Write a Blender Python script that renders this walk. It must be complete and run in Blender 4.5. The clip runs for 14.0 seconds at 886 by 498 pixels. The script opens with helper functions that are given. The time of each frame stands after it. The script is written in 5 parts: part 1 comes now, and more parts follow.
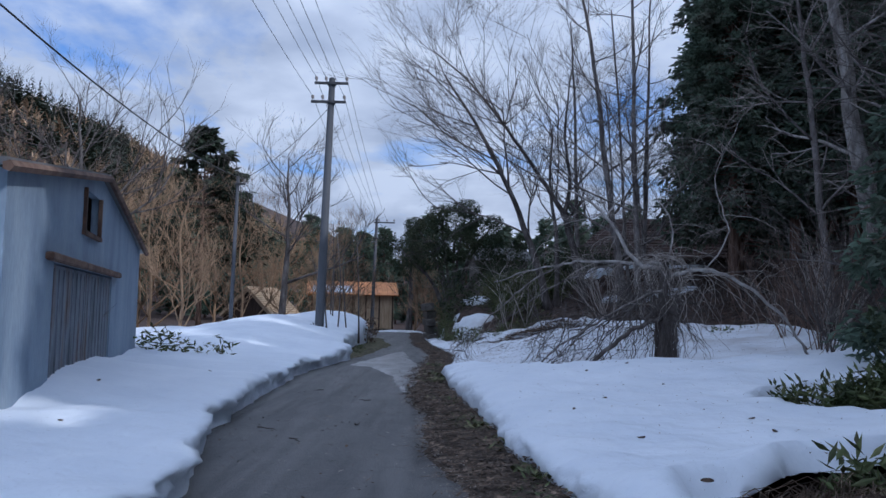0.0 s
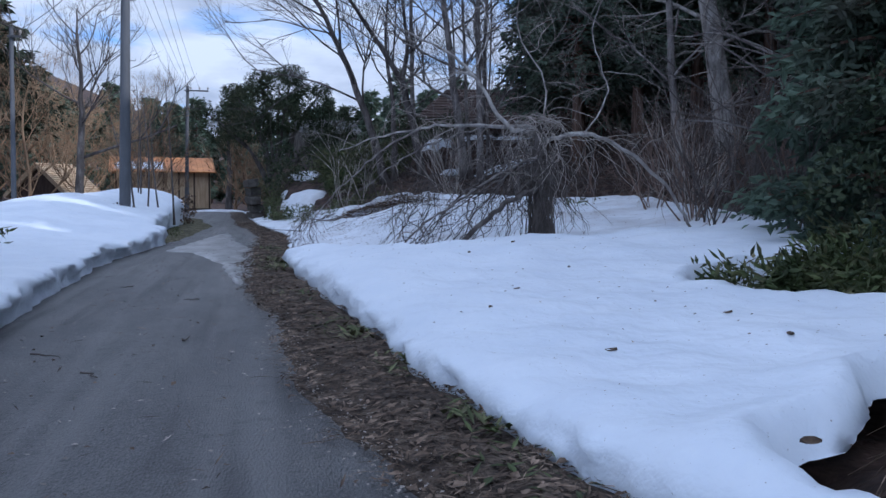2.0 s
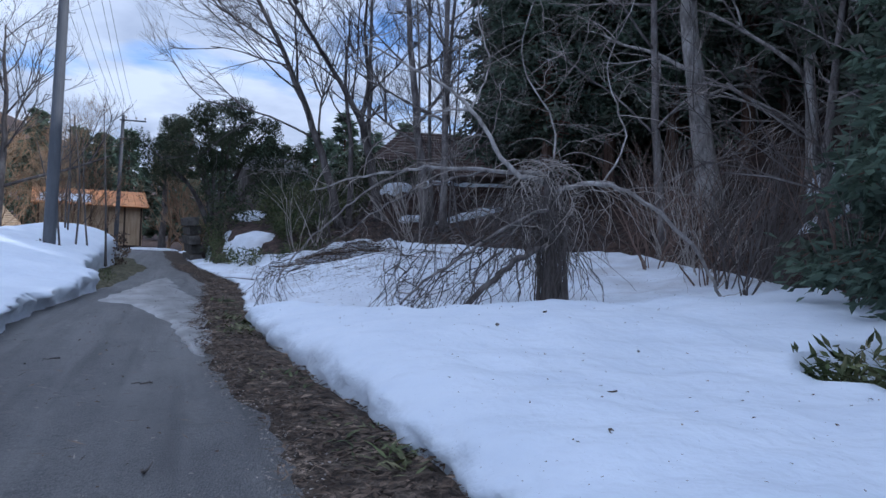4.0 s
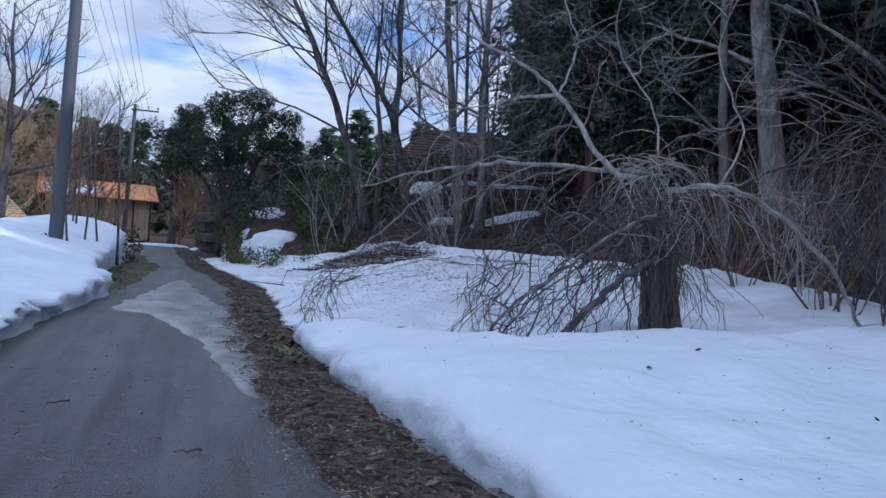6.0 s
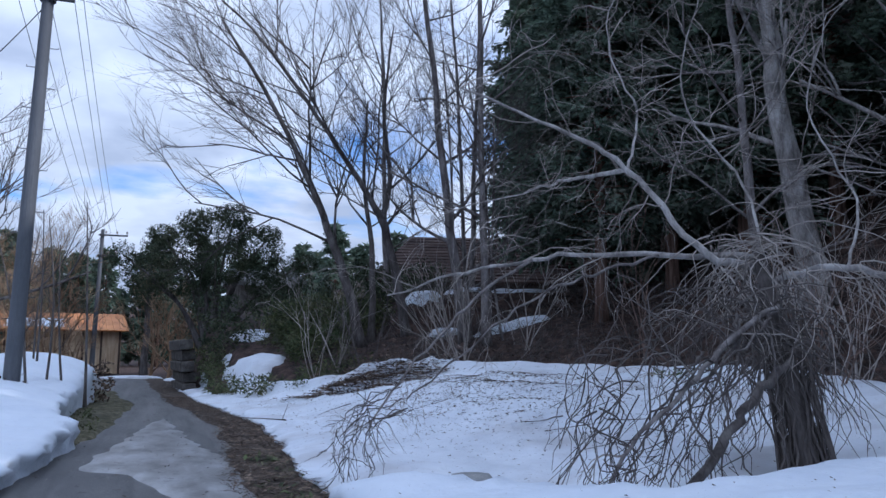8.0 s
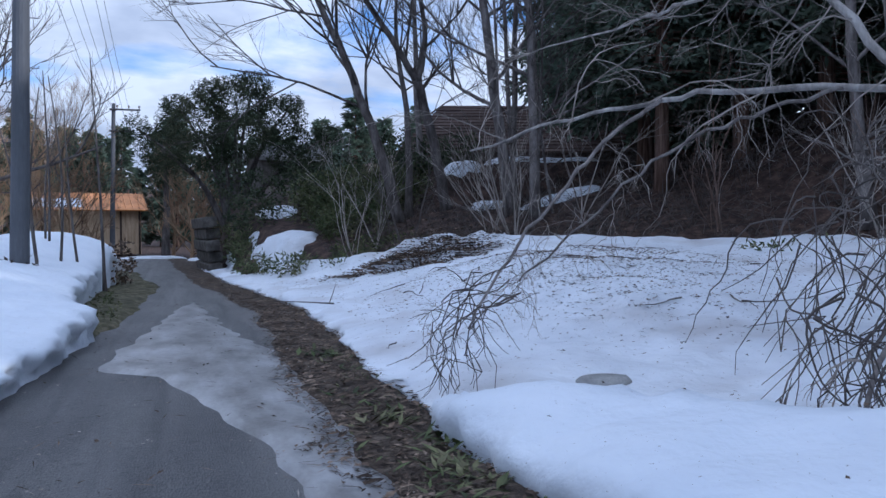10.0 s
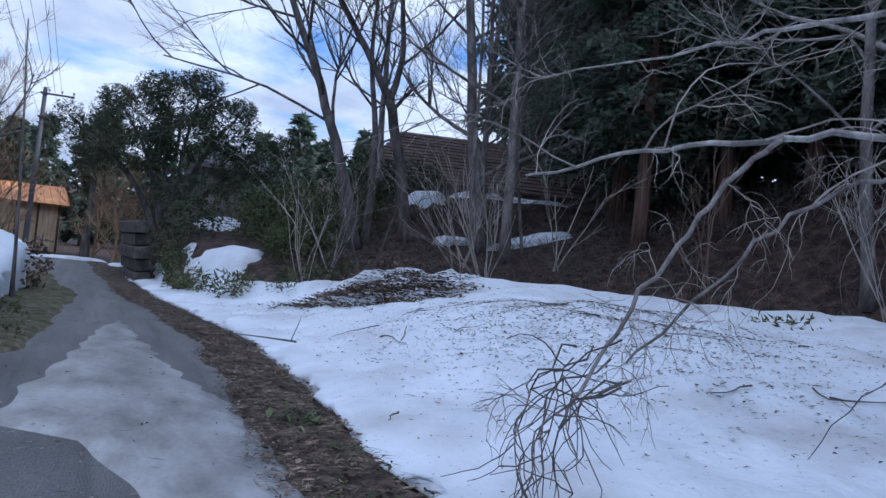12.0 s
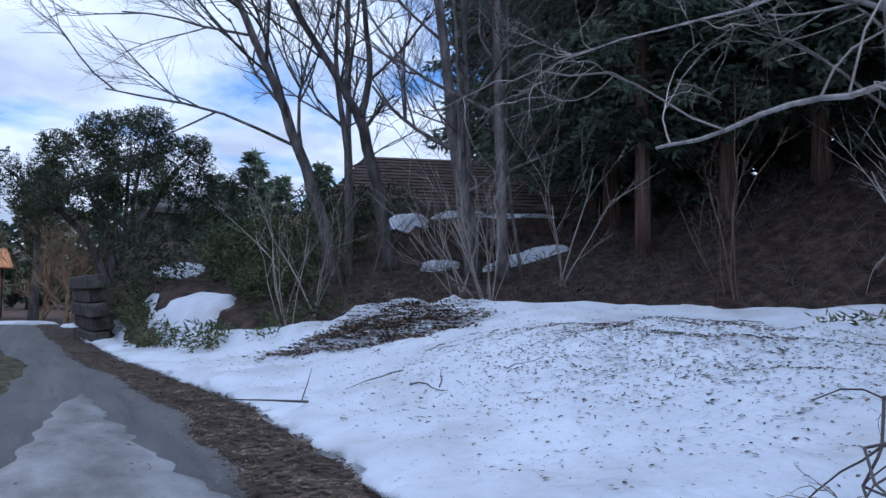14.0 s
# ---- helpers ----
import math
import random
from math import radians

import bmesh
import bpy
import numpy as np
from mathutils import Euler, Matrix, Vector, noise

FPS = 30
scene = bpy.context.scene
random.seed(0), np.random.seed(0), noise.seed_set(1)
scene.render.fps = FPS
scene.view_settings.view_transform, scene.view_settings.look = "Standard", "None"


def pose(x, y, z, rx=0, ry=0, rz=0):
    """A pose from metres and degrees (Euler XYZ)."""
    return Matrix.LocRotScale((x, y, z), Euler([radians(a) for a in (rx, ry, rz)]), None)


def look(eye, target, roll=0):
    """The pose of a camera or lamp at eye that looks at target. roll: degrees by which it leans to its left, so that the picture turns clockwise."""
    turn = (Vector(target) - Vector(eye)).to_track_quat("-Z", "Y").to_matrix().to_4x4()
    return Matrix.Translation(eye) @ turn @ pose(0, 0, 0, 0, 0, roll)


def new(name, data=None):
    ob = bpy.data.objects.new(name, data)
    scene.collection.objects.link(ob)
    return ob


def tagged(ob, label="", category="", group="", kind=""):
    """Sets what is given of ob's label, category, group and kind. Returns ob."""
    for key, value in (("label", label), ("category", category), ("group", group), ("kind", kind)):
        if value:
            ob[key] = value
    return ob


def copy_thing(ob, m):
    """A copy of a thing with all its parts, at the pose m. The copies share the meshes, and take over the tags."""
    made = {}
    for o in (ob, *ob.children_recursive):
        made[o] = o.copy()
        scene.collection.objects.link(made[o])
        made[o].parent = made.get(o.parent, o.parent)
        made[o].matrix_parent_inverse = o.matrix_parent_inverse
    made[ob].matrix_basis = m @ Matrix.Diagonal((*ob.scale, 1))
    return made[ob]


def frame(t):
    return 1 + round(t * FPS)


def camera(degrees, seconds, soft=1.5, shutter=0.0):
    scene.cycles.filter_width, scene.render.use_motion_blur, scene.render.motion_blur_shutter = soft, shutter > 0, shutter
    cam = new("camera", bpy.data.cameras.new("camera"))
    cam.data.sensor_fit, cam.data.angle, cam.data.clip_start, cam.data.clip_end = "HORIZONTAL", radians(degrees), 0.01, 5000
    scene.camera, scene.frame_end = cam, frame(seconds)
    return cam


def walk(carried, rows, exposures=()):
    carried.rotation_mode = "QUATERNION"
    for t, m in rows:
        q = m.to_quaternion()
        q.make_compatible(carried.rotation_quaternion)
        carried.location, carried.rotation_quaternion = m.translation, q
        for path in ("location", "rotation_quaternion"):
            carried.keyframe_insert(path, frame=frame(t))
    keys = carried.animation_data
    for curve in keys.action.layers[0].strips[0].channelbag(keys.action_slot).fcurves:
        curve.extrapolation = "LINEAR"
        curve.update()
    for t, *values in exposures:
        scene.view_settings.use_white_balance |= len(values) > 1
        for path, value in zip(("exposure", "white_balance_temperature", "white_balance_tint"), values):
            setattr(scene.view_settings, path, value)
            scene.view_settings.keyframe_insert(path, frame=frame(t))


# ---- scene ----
cam = camera(57.2, 14.0)
METRES, EYE, TILT, LEAN, TURN = 18.0, 1.5, 4.5, -1.2, 0.0
ROWS = [
    (0.0, 0.0, 0.0, 0.0, 0.0, 0.0, -0.0),
    (0.5, -0.0036, 0.0455, -0.0086, -8.18, -6.05, -0.19),
    (1.0, -0.011, 0.0835, -0.0106, -6.46, -6.76, -0.04),
    (1.5, -0.0178, 0.1216, -0.0151, -7.98, -8.72, 1.68),
    (2.0, -0.0222, 0.1632, -0.0181, -12.66, -8.59, -0.23),
    (2.5, -0.0335, 0.2035, -0.0169, -12.21, -5.82, -3.69),
    (5.0, -0.0557, 0.3717, -0.0281, -19.22, -5.49, -1.56),
    (5.5, -0.0634, 0.4077, -0.0305, -15.58, -5.43, -3.29),
    (6.0, -0.0728, 0.4448, -0.0324, -16.81, -5.2, -4.25),
    (6.5, -0.0757, 0.4813, -0.0356, -18.86, -4.64, -2.57),
    (7.0, -0.0832, 0.5185, -0.0367, -20.14, -2.0, -2.29),
    (7.5, -0.0846, 0.5571, -0.0384, -21.93, 2.61, -1.32),
    (8.0, -0.0866, 0.5931, -0.0416, -18.9, 2.68, -0.79),
    (8.5, -0.0896, 0.629, -0.0442, -17.03, 0.35, -1.45),
    (9.0, -0.0901, 0.6649, -0.0489, -17.38, -4.16, 1.94),
    (11.5, -0.1014, 0.8267, -0.0648, -20.54, -5.57, -5.39),
    (12.0, -0.1052, 0.8602, -0.0649, -22.51, -3.39, -6.38),
    (12.5, -0.1055, 0.8941, -0.0671, -24.78, -1.89, -6.01),
    (13.0, -0.1075, 0.9253, -0.0723, -26.72, -1.35, -5.36),
    (13.5, -0.1062, 0.9564, -0.0754, -27.66, -0.95, -5.32),
    (14.0, -0.105, 0.9864, -0.0778, -25.78, -1.26, -1.26),
]
walk(cam, [(t, pose(0, 0, EYE, TILT, LEAN, TURN) @ pose(METRES * x, METRES * y, METRES * z, 90 + pitch, roll, yaw)) for t, x, y, z, yaw, pitch, roll in ROWS],
     exposures=[(0.0, -0.6, 5230, 13), (0.6, -0.28, 5230, 13), (1.2, -0.22, 5230, 13), (9.0, -0.2, 5230, 13), (11.5, -0.08, 5230, 13), (14.0, -0.02, 5230, 13)])

# ---- light ----
SUN_AZ, SUN_EL = 122.0, 33.0          # degrees to the right of the road's direction, and up
world = bpy.data.worlds.new("world")
scene.world = world
world.use_nodes = True
wn = world.node_tree.nodes
wl = world.node_tree.links
wn.clear()
w_out = wn.new("ShaderNodeOutputWorld")
w_bg = wn.new("ShaderNodeBackground")
w_sky = wn.new("ShaderNodeTexSky")
w_sky.sky_type = 'NISHITA'
w_sky.sun_disc = False
w_sky.sun_elevation = radians(SUN_EL)
w_sky.sun_rotation = radians(SUN_AZ)
w_bg.inputs["Strength"].default_value = 0.13
w_tc = wn.new("ShaderNodeTexCoord")
w_sep = wn.new("ShaderNodeSeparateXYZ")
wl.new(w_tc.outputs["Generated"], w_sep.inputs[0])


def wmath(op, a, b):
    n = wn.new("ShaderNodeMath")
    n.operation = op
    for i, v in enumerate((a, b)):
        if isinstance(v, (int, float)):
            n.inputs[i].default_value = v
        elif v is not None:
            wl.new(v, n.inputs[i])
    return n.outputs[0]


w_z = wmath('ADD', wmath('MAXIMUM', w_sep.outputs[2], 0.0), 0.22)
w_comb = wn.new("ShaderNodeCombineXYZ")
wl.new(wmath('DIVIDE', w_sep.outputs[0], w_z), w_comb.inputs[0])
wl.new(wmath('DIVIDE', w_sep.outputs[1], w_z), w_comb.inputs[1])
w_noise = wn.new("ShaderNodeTexNoise")
w_noise.inputs["Scale"].default_value = 0.95
w_noise.inputs["Detail"].default_value = 9
w_noise.inputs["Roughness"].default_value = 0.55
w_noise.inputs["Distortion"].default_value = 0.25
wl.new(w_comb.outputs[0], w_noise.inputs["Vector"])
w_ramp = wn.new("ShaderNodeValToRGB")
w_ramp.color_ramp.elements[0].position = 0.39
w_ramp.color_ramp.elements[1].position = 0.48
wl.new(wmath('SUBTRACT', wmath('ADD', w_noise.outputs["Fac"], 0.02), wmath('MULTIPLY', wmath('MAXIMUM', w_sep.outputs[2], 0.0), 0.04)), w_ramp.inputs["Fac"])
w_noise2 = wn.new("ShaderNodeTexNoise")
w_noise2.inputs["Scale"].default_value = 2.6
w_noise2.inputs["Detail"].default_value = 5
wl.new(w_comb.outputs[0], w_noise2.inputs["Vector"])
w_cloud = wn.new("ShaderNodeValToRGB")
w_cloud.color_ramp.elements[0].position = 0.34
w_cloud.color_ramp.elements[1].position = 0.60
w_cloud.color_ramp.elements[0].color = (4.5, 4.85, 5.5, 1)
w_cloud.color_ramp.elements[1].color = (7.4, 7.6, 7.9, 1)
wl.new(w_noise2.outputs["Fac"], w_cloud.inputs["Fac"])
w_gain = wn.new("ShaderNodeMix")
w_gain.data_type = 'RGBA'
w_gain.blend_type = 'MULTIPLY'
w_gain.inputs["Factor"].default_value = 1.0
w_gain.inputs["B"].default_value = (0.78, 1.05, 1.42, 1)
wl.new(w_sky.outputs[0], w_gain.inputs["A"])
w_mix = wn.new("ShaderNodeMix")
w_mix.data_type = 'RGBA'
wl.new(w_ramp.outputs[0], w_mix.inputs["Factor"])
wl.new(w_gain.outputs["Result"], w_mix.inputs["A"])
# clouds grow brighter overhead and towards the sun
w_dot = wn.new("ShaderNodeVectorMath")
w_dot.operation = 'DOT_PRODUCT'
w_dot.inputs[1].default_value = (math.sin(radians(SUN_AZ)) * math.cos(radians(SUN_EL)), math.cos(radians(SUN_AZ)) * math.cos(radians(SUN_EL)), math.sin(radians(SUN_EL)))
wl.new(w_tc.outputs["Generated"], w_dot.inputs[0])
w_glow = wmath('MULTIPLY', wmath('POWER', wmath('MAXIMUM', w_dot.outputs["Value"], 0.0), 4.0), 1.3)
w_lift = wmath('ADD', wmath('ADD', wmath('MULTIPLY', wmath('MAXIMUM', w_sep.outputs[2], 0.0), 0.70), 0.88), w_glow)
w_shade = wn.new("ShaderNodeVectorMath")
w_shade.operation = 'SCALE'
wl.new(w_cloud.outputs[0], w_shade.inputs[0])
wl.new(w_lift, w_shade.inputs["Scale"])
wl.new(w_shade.outputs[0], w_mix.inputs["B"])
wl.new(w_mix.outputs["Result"], w_bg.inputs["Color"])
wl.new(w_bg.outputs[0], w_out.inputs[0])

sun = new("sun", bpy.data.lights.new("sun", 'SUN'))
sun.data.energy = 3.2
sun.data.angle = radians(0.6)
sun.data.color = (1.0, 0.9, 0.76)
a, e = radians(SUN_AZ), radians(SUN_EL)
sun.matrix_world = look((math.sin(a) * math.cos(e) * 90, math.cos(a) * math.cos(e) * 90, math.sin(e) * 90), (0, 0, 0))

# ---- materials ----


def material(name, colours, scale=4.0, rough=0.8, bump=0.3, bump_scale=30.0, deep=0.02, metal=0.0, fine=0.25, stretch=None, spread=(0.35, 0.65), rnd=0.0, translucent=0.0):
    """Two scales of variation: colours over large noise, finer grain over it, and relief."""
    m = bpy.data.materials.new(name)
    m.use_nodes = True
    nt = m.node_tree
    b = nt.nodes["Principled BSDF"]
    tc = nt.nodes.new("ShaderNodeTexCoord")
    vec = tc.outputs["Object"]
    if stretch:
        mp = nt.nodes.new("ShaderNodeMapping")
        mp.inputs["Scale"].default_value = stretch
        nt.links.new(vec, mp.inputs[0])
        vec = mp.outputs[0]
    n1 = nt.nodes.new("ShaderNodeTexNoise")
    n1.inputs["Scale"].default_value = scale
    n1.inputs["Detail"].default_value = 6
    n1.inputs["Roughness"].default_value = 0.6
    nt.links.new(vec, n1.inputs["Vector"])
    r = nt.nodes.new("ShaderNodeValToRGB")
    els = r.color_ramp.elements
    k = len(colours)
    els[0].position, els[1].position = spread
    for i in range(k - 2):
        els.new(spread[0] + (spread[1] - spread[0]) * (i + 1) / (k - 1))
    for el, c in zip(els, colours):
        el.color = (*c, 1)
    nt.links.new(n1.outputs["Fac"], r.inputs["Fac"])
    col = r.outputs[0]
    n2 = nt.nodes.new("ShaderNodeTexNoise")
    n2.inputs["Scale"].default_value = bump_scale
    n2.inputs["Detail"].default_value = 5
    nt.links.new(vec, n2.inputs["Vector"])
    if fine:
        mx = nt.nodes.new("ShaderNodeMix")
        mx.data_type, mx.blend_type = 'RGBA', 'OVERLAY'
        mx.inputs["Factor"].default_value = fine
        nt.links.new(col, mx.inputs["A"])
        nt.links.new(n2.outputs["Fac"], mx.inputs["B"])
        col = mx.outputs["Result"]
    if rnd:
        oi = nt.nodes.new("ShaderNodeNewGeometry")
        hv = nt.nodes.new("ShaderNodeHueSaturation")
        mr = nt.nodes.new("ShaderNodeMapRange")
        mr.inputs["To Min"].default_value, mr.inputs["To Max"].default_value = 1 - rnd, 1 + rnd
        nt.links.new(oi.outputs["Random Per Island"], mr.inputs["Value"])
        nt.links.new(mr.outputs[0], hv.inputs["Value"])
        nt.links.new(col, hv.inputs["Color"])
        col = hv.outputs[0]
    nt.links.new(col, b.inputs["Base Color"])
    b.inputs["Roughness"].default_value = rough
    b.inputs["Metallic"].default_value = metal
    b.inputs["Specular IOR Level"].default_value = 0.3
    if bump:
        bp = nt.nodes.new("ShaderNodeBump")
        bp.inputs["Strength"].default_value = bump
        bp.inputs["Distance"].default_value = deep
        nt.links.new(n2.outputs["Fac"], bp.inputs["Height"])
        nt.links.new(bp.outputs[0], b.inputs["Normal"])
    if translucent:
        b.inputs["Transmission Weight"].default_value = 0.0
        tr = nt.nodes.new("ShaderNodeBsdfTranslucent")
        nt.links.new(col, tr.inputs["Color"])
        ms = nt.nodes.new("ShaderNodeMixShader")
        ms.inputs[0].default_value = translucent
        nt.links.new(b.outputs[0], ms.inputs[1])
        nt.links.new(tr.outputs[0], ms.inputs[2])
        nt.links.new(ms.outputs[0], nt.nodes["Material Output"].inputs[0])
    return m


def streaked(m, stretch, scale, low, high, colour, amount):
    """Worn tracks and stains drawn out along the lane."""
    specked(m, scale, low, high, colour, amount)
    nt = m.node_tree
    n = [x for x in nt.nodes if x.bl_idname == "ShaderNodeTexNoise"][-1]
    tc = n.inputs["Vector"].links[0].from_socket
    mp = nt.nodes.new("ShaderNodeMapping")
    mp.inputs["Scale"].default_value = stretch
    nt.links.new(tc, mp.inputs[0])
    nt.links.new(mp.outputs[0], n.inputs["Vector"])
    n.inputs["Detail"].default_value = 8


def specked(m, scale, low, high, colour, amount):
    """Adds bits of debris of their own shape over a material's colour."""
    nt = m.node_tree
    b = nt.nodes["Principled BSDF"]
    src = b.inputs["Base Color"].links[0].from_socket
    tc = nt.nodes.new("ShaderNodeTexCoord")
    n = nt.nodes.new("ShaderNodeTexNoise")
    n.inputs["Scale"].default_value, n.inputs["Detail"].default_value = scale, 3
    nt.links.new(tc.outputs["Object"], n.inputs["Vector"])
    mr = nt.nodes.new("ShaderNodeMapRange")
    mr.inputs["From Min"].default_value, mr.inputs["From Max"].default_value = low, high
    mr.inputs["To Max"].default_value = amount
    nt.links.new(n.outputs["Fac"], mr.inputs["Value"])
    mx = nt.nodes.new("ShaderNodeMix")
    mx.data_type = 'RGBA'
    mx.inputs["B"].default_value = (*colour, 1)
    nt.links.new(mr.outputs[0], mx.inputs["Factor"])
    nt.links.new(src, mx.inputs["A"])
    nt.links.new(mx.outputs["Result"], b.inputs["Base Color"])
    return m


SNOW = specked(material("snow", [(0.64, 0.695, 0.775), (0.72, 0.77, 0.84)], 0.9, 0.65, 0.5, 5.0, 0.07, fine=0.05), 38.0, 0.70, 0.75, (0.12, 0.09, 0.07), 0.7)
SNOW_OLD = specked(specked(material("old_snow", [(0.61, 0.645, 0.70), (0.75, 0.79, 0.85)], 0.8, 0.7, 0.6, 5.0, 0.07, fine=0.1), 22.0, 0.66, 0.74, (0.13, 0.10, 0.08), 0.65), 0.7, 0.50, 0.72, (0.34, 0.31, 0.30), 0.5)
ASPHALT = specked(material("asphalt", [(0.064, 0.063, 0.065), (0.086, 0.085, 0.086), (0.112, 0.110, 0.107)], 1.1, 0.58, 1.0, 48.0, fine=0.95, stretch=(1.6, 0.6, 1)), 75.0, 0.60, 0.68, (0.24, 0.225, 0.21), 0.7)
ASPHALT.node_tree.nodes["Principled BSDF"].inputs["Specular IOR Level"].default_value = 0.55
streaked(ASPHALT, (2.4, 0.10, 1), 1.0, 0.50, 0.66, (0.150, 0.147, 0.145), 0.8)
streaked(ASPHALT, (3.5, 0.22, 1), 1.3, 0.54, 0.70, (0.042, 0.041, 0.043), 0.8)
specked(ASPHALT, 6.5, 0.60, 0.72, (0.045, 0.044, 0.046), 0.6)
SLUSH = material("slush", [(0.13, 0.127, 0.125), (0.235, 0.232, 0.233), (0.34, 0.343, 0.355)], 1.6, 0.32, 0.25, 16.0, fine=0.2, stretch=(1.5, 0.6, 1))
LITTER_SOIL = material("litter_soil", [(0.024, 0.018, 0.014), (0.065, 0.048, 0.036), (0.15, 0.118, 0.09)], 9.0, 0.9, 0.9, 42.0, fine=0.7)
LITTER = material("leaf_litter", [(0.035, 0.024, 0.018), (0.095, 0.067, 0.048), (0.24, 0.18, 0.135)], 3.0, 0.85, 0.2, 30.0, fine=0.4, rnd=0.6)
GROUND = material("forest_floor", [(0.020, 0.014, 0.012), (0.050, 0.032, 0.026), (0.095, 0.062, 0.050)], 3.0, 0.95, 0.9, 14.0, fine=0.6)
BARK_PALE = material("pale_bark", [(0.14, 0.128, 0.12), (0.28, 0.26, 0.245), (0.42, 0.40, 0.38)], 4.0, 0.85, 0.7, 26.0, fine=0.5, stretch=(1, 1, 0.35))
BARK_MID = material("grey_brown_bark", [(0.085, 0.074, 0.07), (0.16, 0.142, 0.135), (0.25, 0.23, 0.22)], 4.0, 0.9, 0.7, 26.0, fine=0.5, stretch=(1, 1, 0.35))
BARK = material("bark", [(0.05, 0.043, 0.04), (0.095, 0.083, 0.078), (0.16, 0.145, 0.135)], 5.0, 0.9, 0.7, 30.0, fine=0.5, stretch=(1, 1, 0.3))
BARK_CEDAR = material("cedar_bark", [(0.06, 0.035, 0.026), (0.13, 0.08, 0.06), (0.19, 0.13, 0.10)], 6.0, 0.9, 0.8, 25.0, fine=0.5, stretch=(2, 2, 0.15))
TWIG = material("twig", [(0.06, 0.05, 0.047), (0.13, 0.115, 0.105)], 2.0, 0.85, 0.0, 20.0, fine=0.0, rnd=0.3)
TWIG_RUSSET = material("russet_twig", [(0.10, 0.068, 0.055), (0.20, 0.14, 0.11)], 2.0, 0.85, 0.0, 20.0, fine=0.0, rnd=0.3)
TWIG_PALE = material("pale_twig", [(0.20, 0.175, 0.155), (0.40, 0.36, 0.325)], 2.0, 0.8, 0.0, 20.0, fine=0.0, rnd=0.35)
TWIG_BROWN = material("brown_twig", [(0.21, 0.135, 0.085), (0.38, 0.27, 0.17)], 0.4, 0.9, 0.0, 20.0, fine=0.0, rnd=0.3)
CEDAR = material("cedar_needles", [(0.088, 0.125, 0.096), (0.12, 0.165, 0.12), (0.155, 0.165, 0.13)], 0.5, 0.7, 0.0, 9.0, fine=0.2, rnd=0.5, translucent=0.5)
SPRUCE = material("fir_needles", [(0.020, 0.030, 0.020), (0.040, 0.055, 0.034)], 0.5, 0.8, 0.0, 9.0, fine=0.2, rnd=0.4)
EVERGREEN = material("evergreen_leaves", [(0.022, 0.034, 0.018), (0.045, 0.060, 0.030), (0.085, 0.092, 0.052)], 0.7, 0.75, 0.0, 9.0, fine=0.2, rnd=0.5)
SASA = material("bamboo_grass_leaves", [(0.035, 0.052, 0.018), (0.075, 0.092, 0.035), (0.17, 0.155, 0.085)], 1.5, 0.7, 0.0, 9.0, fine=0.2, rnd=0.5)
CONCRETE = material("weathered_concrete", [(0.20, 0.20, 0.20), (0.30, 0.30, 0.295), (0.38, 0.375, 0.36)], 2.0, 0.85, 0.3, 40.0, fine=0.3)
POLE_DARK = material("pole_surface", [(0.075, 0.08, 0.09), (0.125, 0.13, 0.145)], 2.0, 0.7, 0.2, 40.0, fine=0.2, stretch=(1, 1, 0.2))
STEEL = material("dark_steel", [(0.05, 0.052, 0.055), (0.10, 0.10, 0.105)], 6.0, 0.5, 0.1, 40.0, metal=0.6, fine=0.2)
PORCELAIN = material("insulator_glaze", [(0.25, 0.22, 0.20), (0.33, 0.30, 0.28)], 6.0, 0.3, 0.0, 40.0, fine=0.0)
CABLE = material("cable", [(0.015, 0.015, 0.017), (0.03, 0.03, 0.033)], 6.0, 0.6, 0.0, 40.0, fine=0.0)
PAINT_BLUE = material("faded_blue_paint", [(0.17, 0.225, 0.30), (0.23, 0.295, 0.375), (0.28, 0.34, 0.41)], 1.2, 0.6, 0.15, 22.0, fine=0.25, stretch=(1, 1, 0.35))
DOOR_STEEL = material("rusty_door_steel", [(0.10, 0.11, 0.13), (0.19, 0.21, 0.25), (0.15, 0.10, 0.08)], 1.6, 0.65, 0.2, 18.0, fine=0.35, stretch=(1, 1, 0.3))
RUST = material("rusty_metal", [(0.07, 0.045, 0.035), (0.14, 0.08, 0.055), (0.20, 0.13, 0.09)], 3.0, 0.8, 0.4, 30.0, fine=0.4)
ROOF_GREY = material("grey_roof_metal", [(0.11, 0.11, 0.115), (0.19, 0.185, 0.18)], 2.0, 0.55, 0.2, 25.0, fine=0.3)
ROOF_ORANGE = material("orange_roof_metal", [(0.42, 0.16, 0.05), (0.62, 0.27, 0.09)], 1.3, 0.55, 0.2, 18.0, fine=0.3)
BOARD_TAN = material("tan_boards", [(0.40, 0.29, 0.18), (0.58, 0.45, 0.31)], 2.2, 0.85, 0.3, 20.0, fine=0.35, stretch=(3, 3, 0.3))
WOOD_DARK = material("dark_wood", [(0.035, 0.024, 0.020), (0.08, 0.055, 0.044)], 2.5, 0.85, 0.4, 20.0, fine=0.4, stretch=(3, 3, 0.4))
THATCH = material("weathered_roof_boards", [(0.038, 0.024, 0.021), (0.078, 0.052, 0.044), (0.125, 0.09, 0.076)], 1.4, 0.9, 0.6, 14.0, fine=0.5, stretch=(0.5, 3, 3))
# near-black colour that stands in for the shade of unlit rooms
INTERIOR_SHADE = material("painted_interior_shade", [(0.012, 0.010, 0.010), (0.025, 0.02, 0.018)], 2.0, 0.9, 0.0, 20.0, fine=0.0)
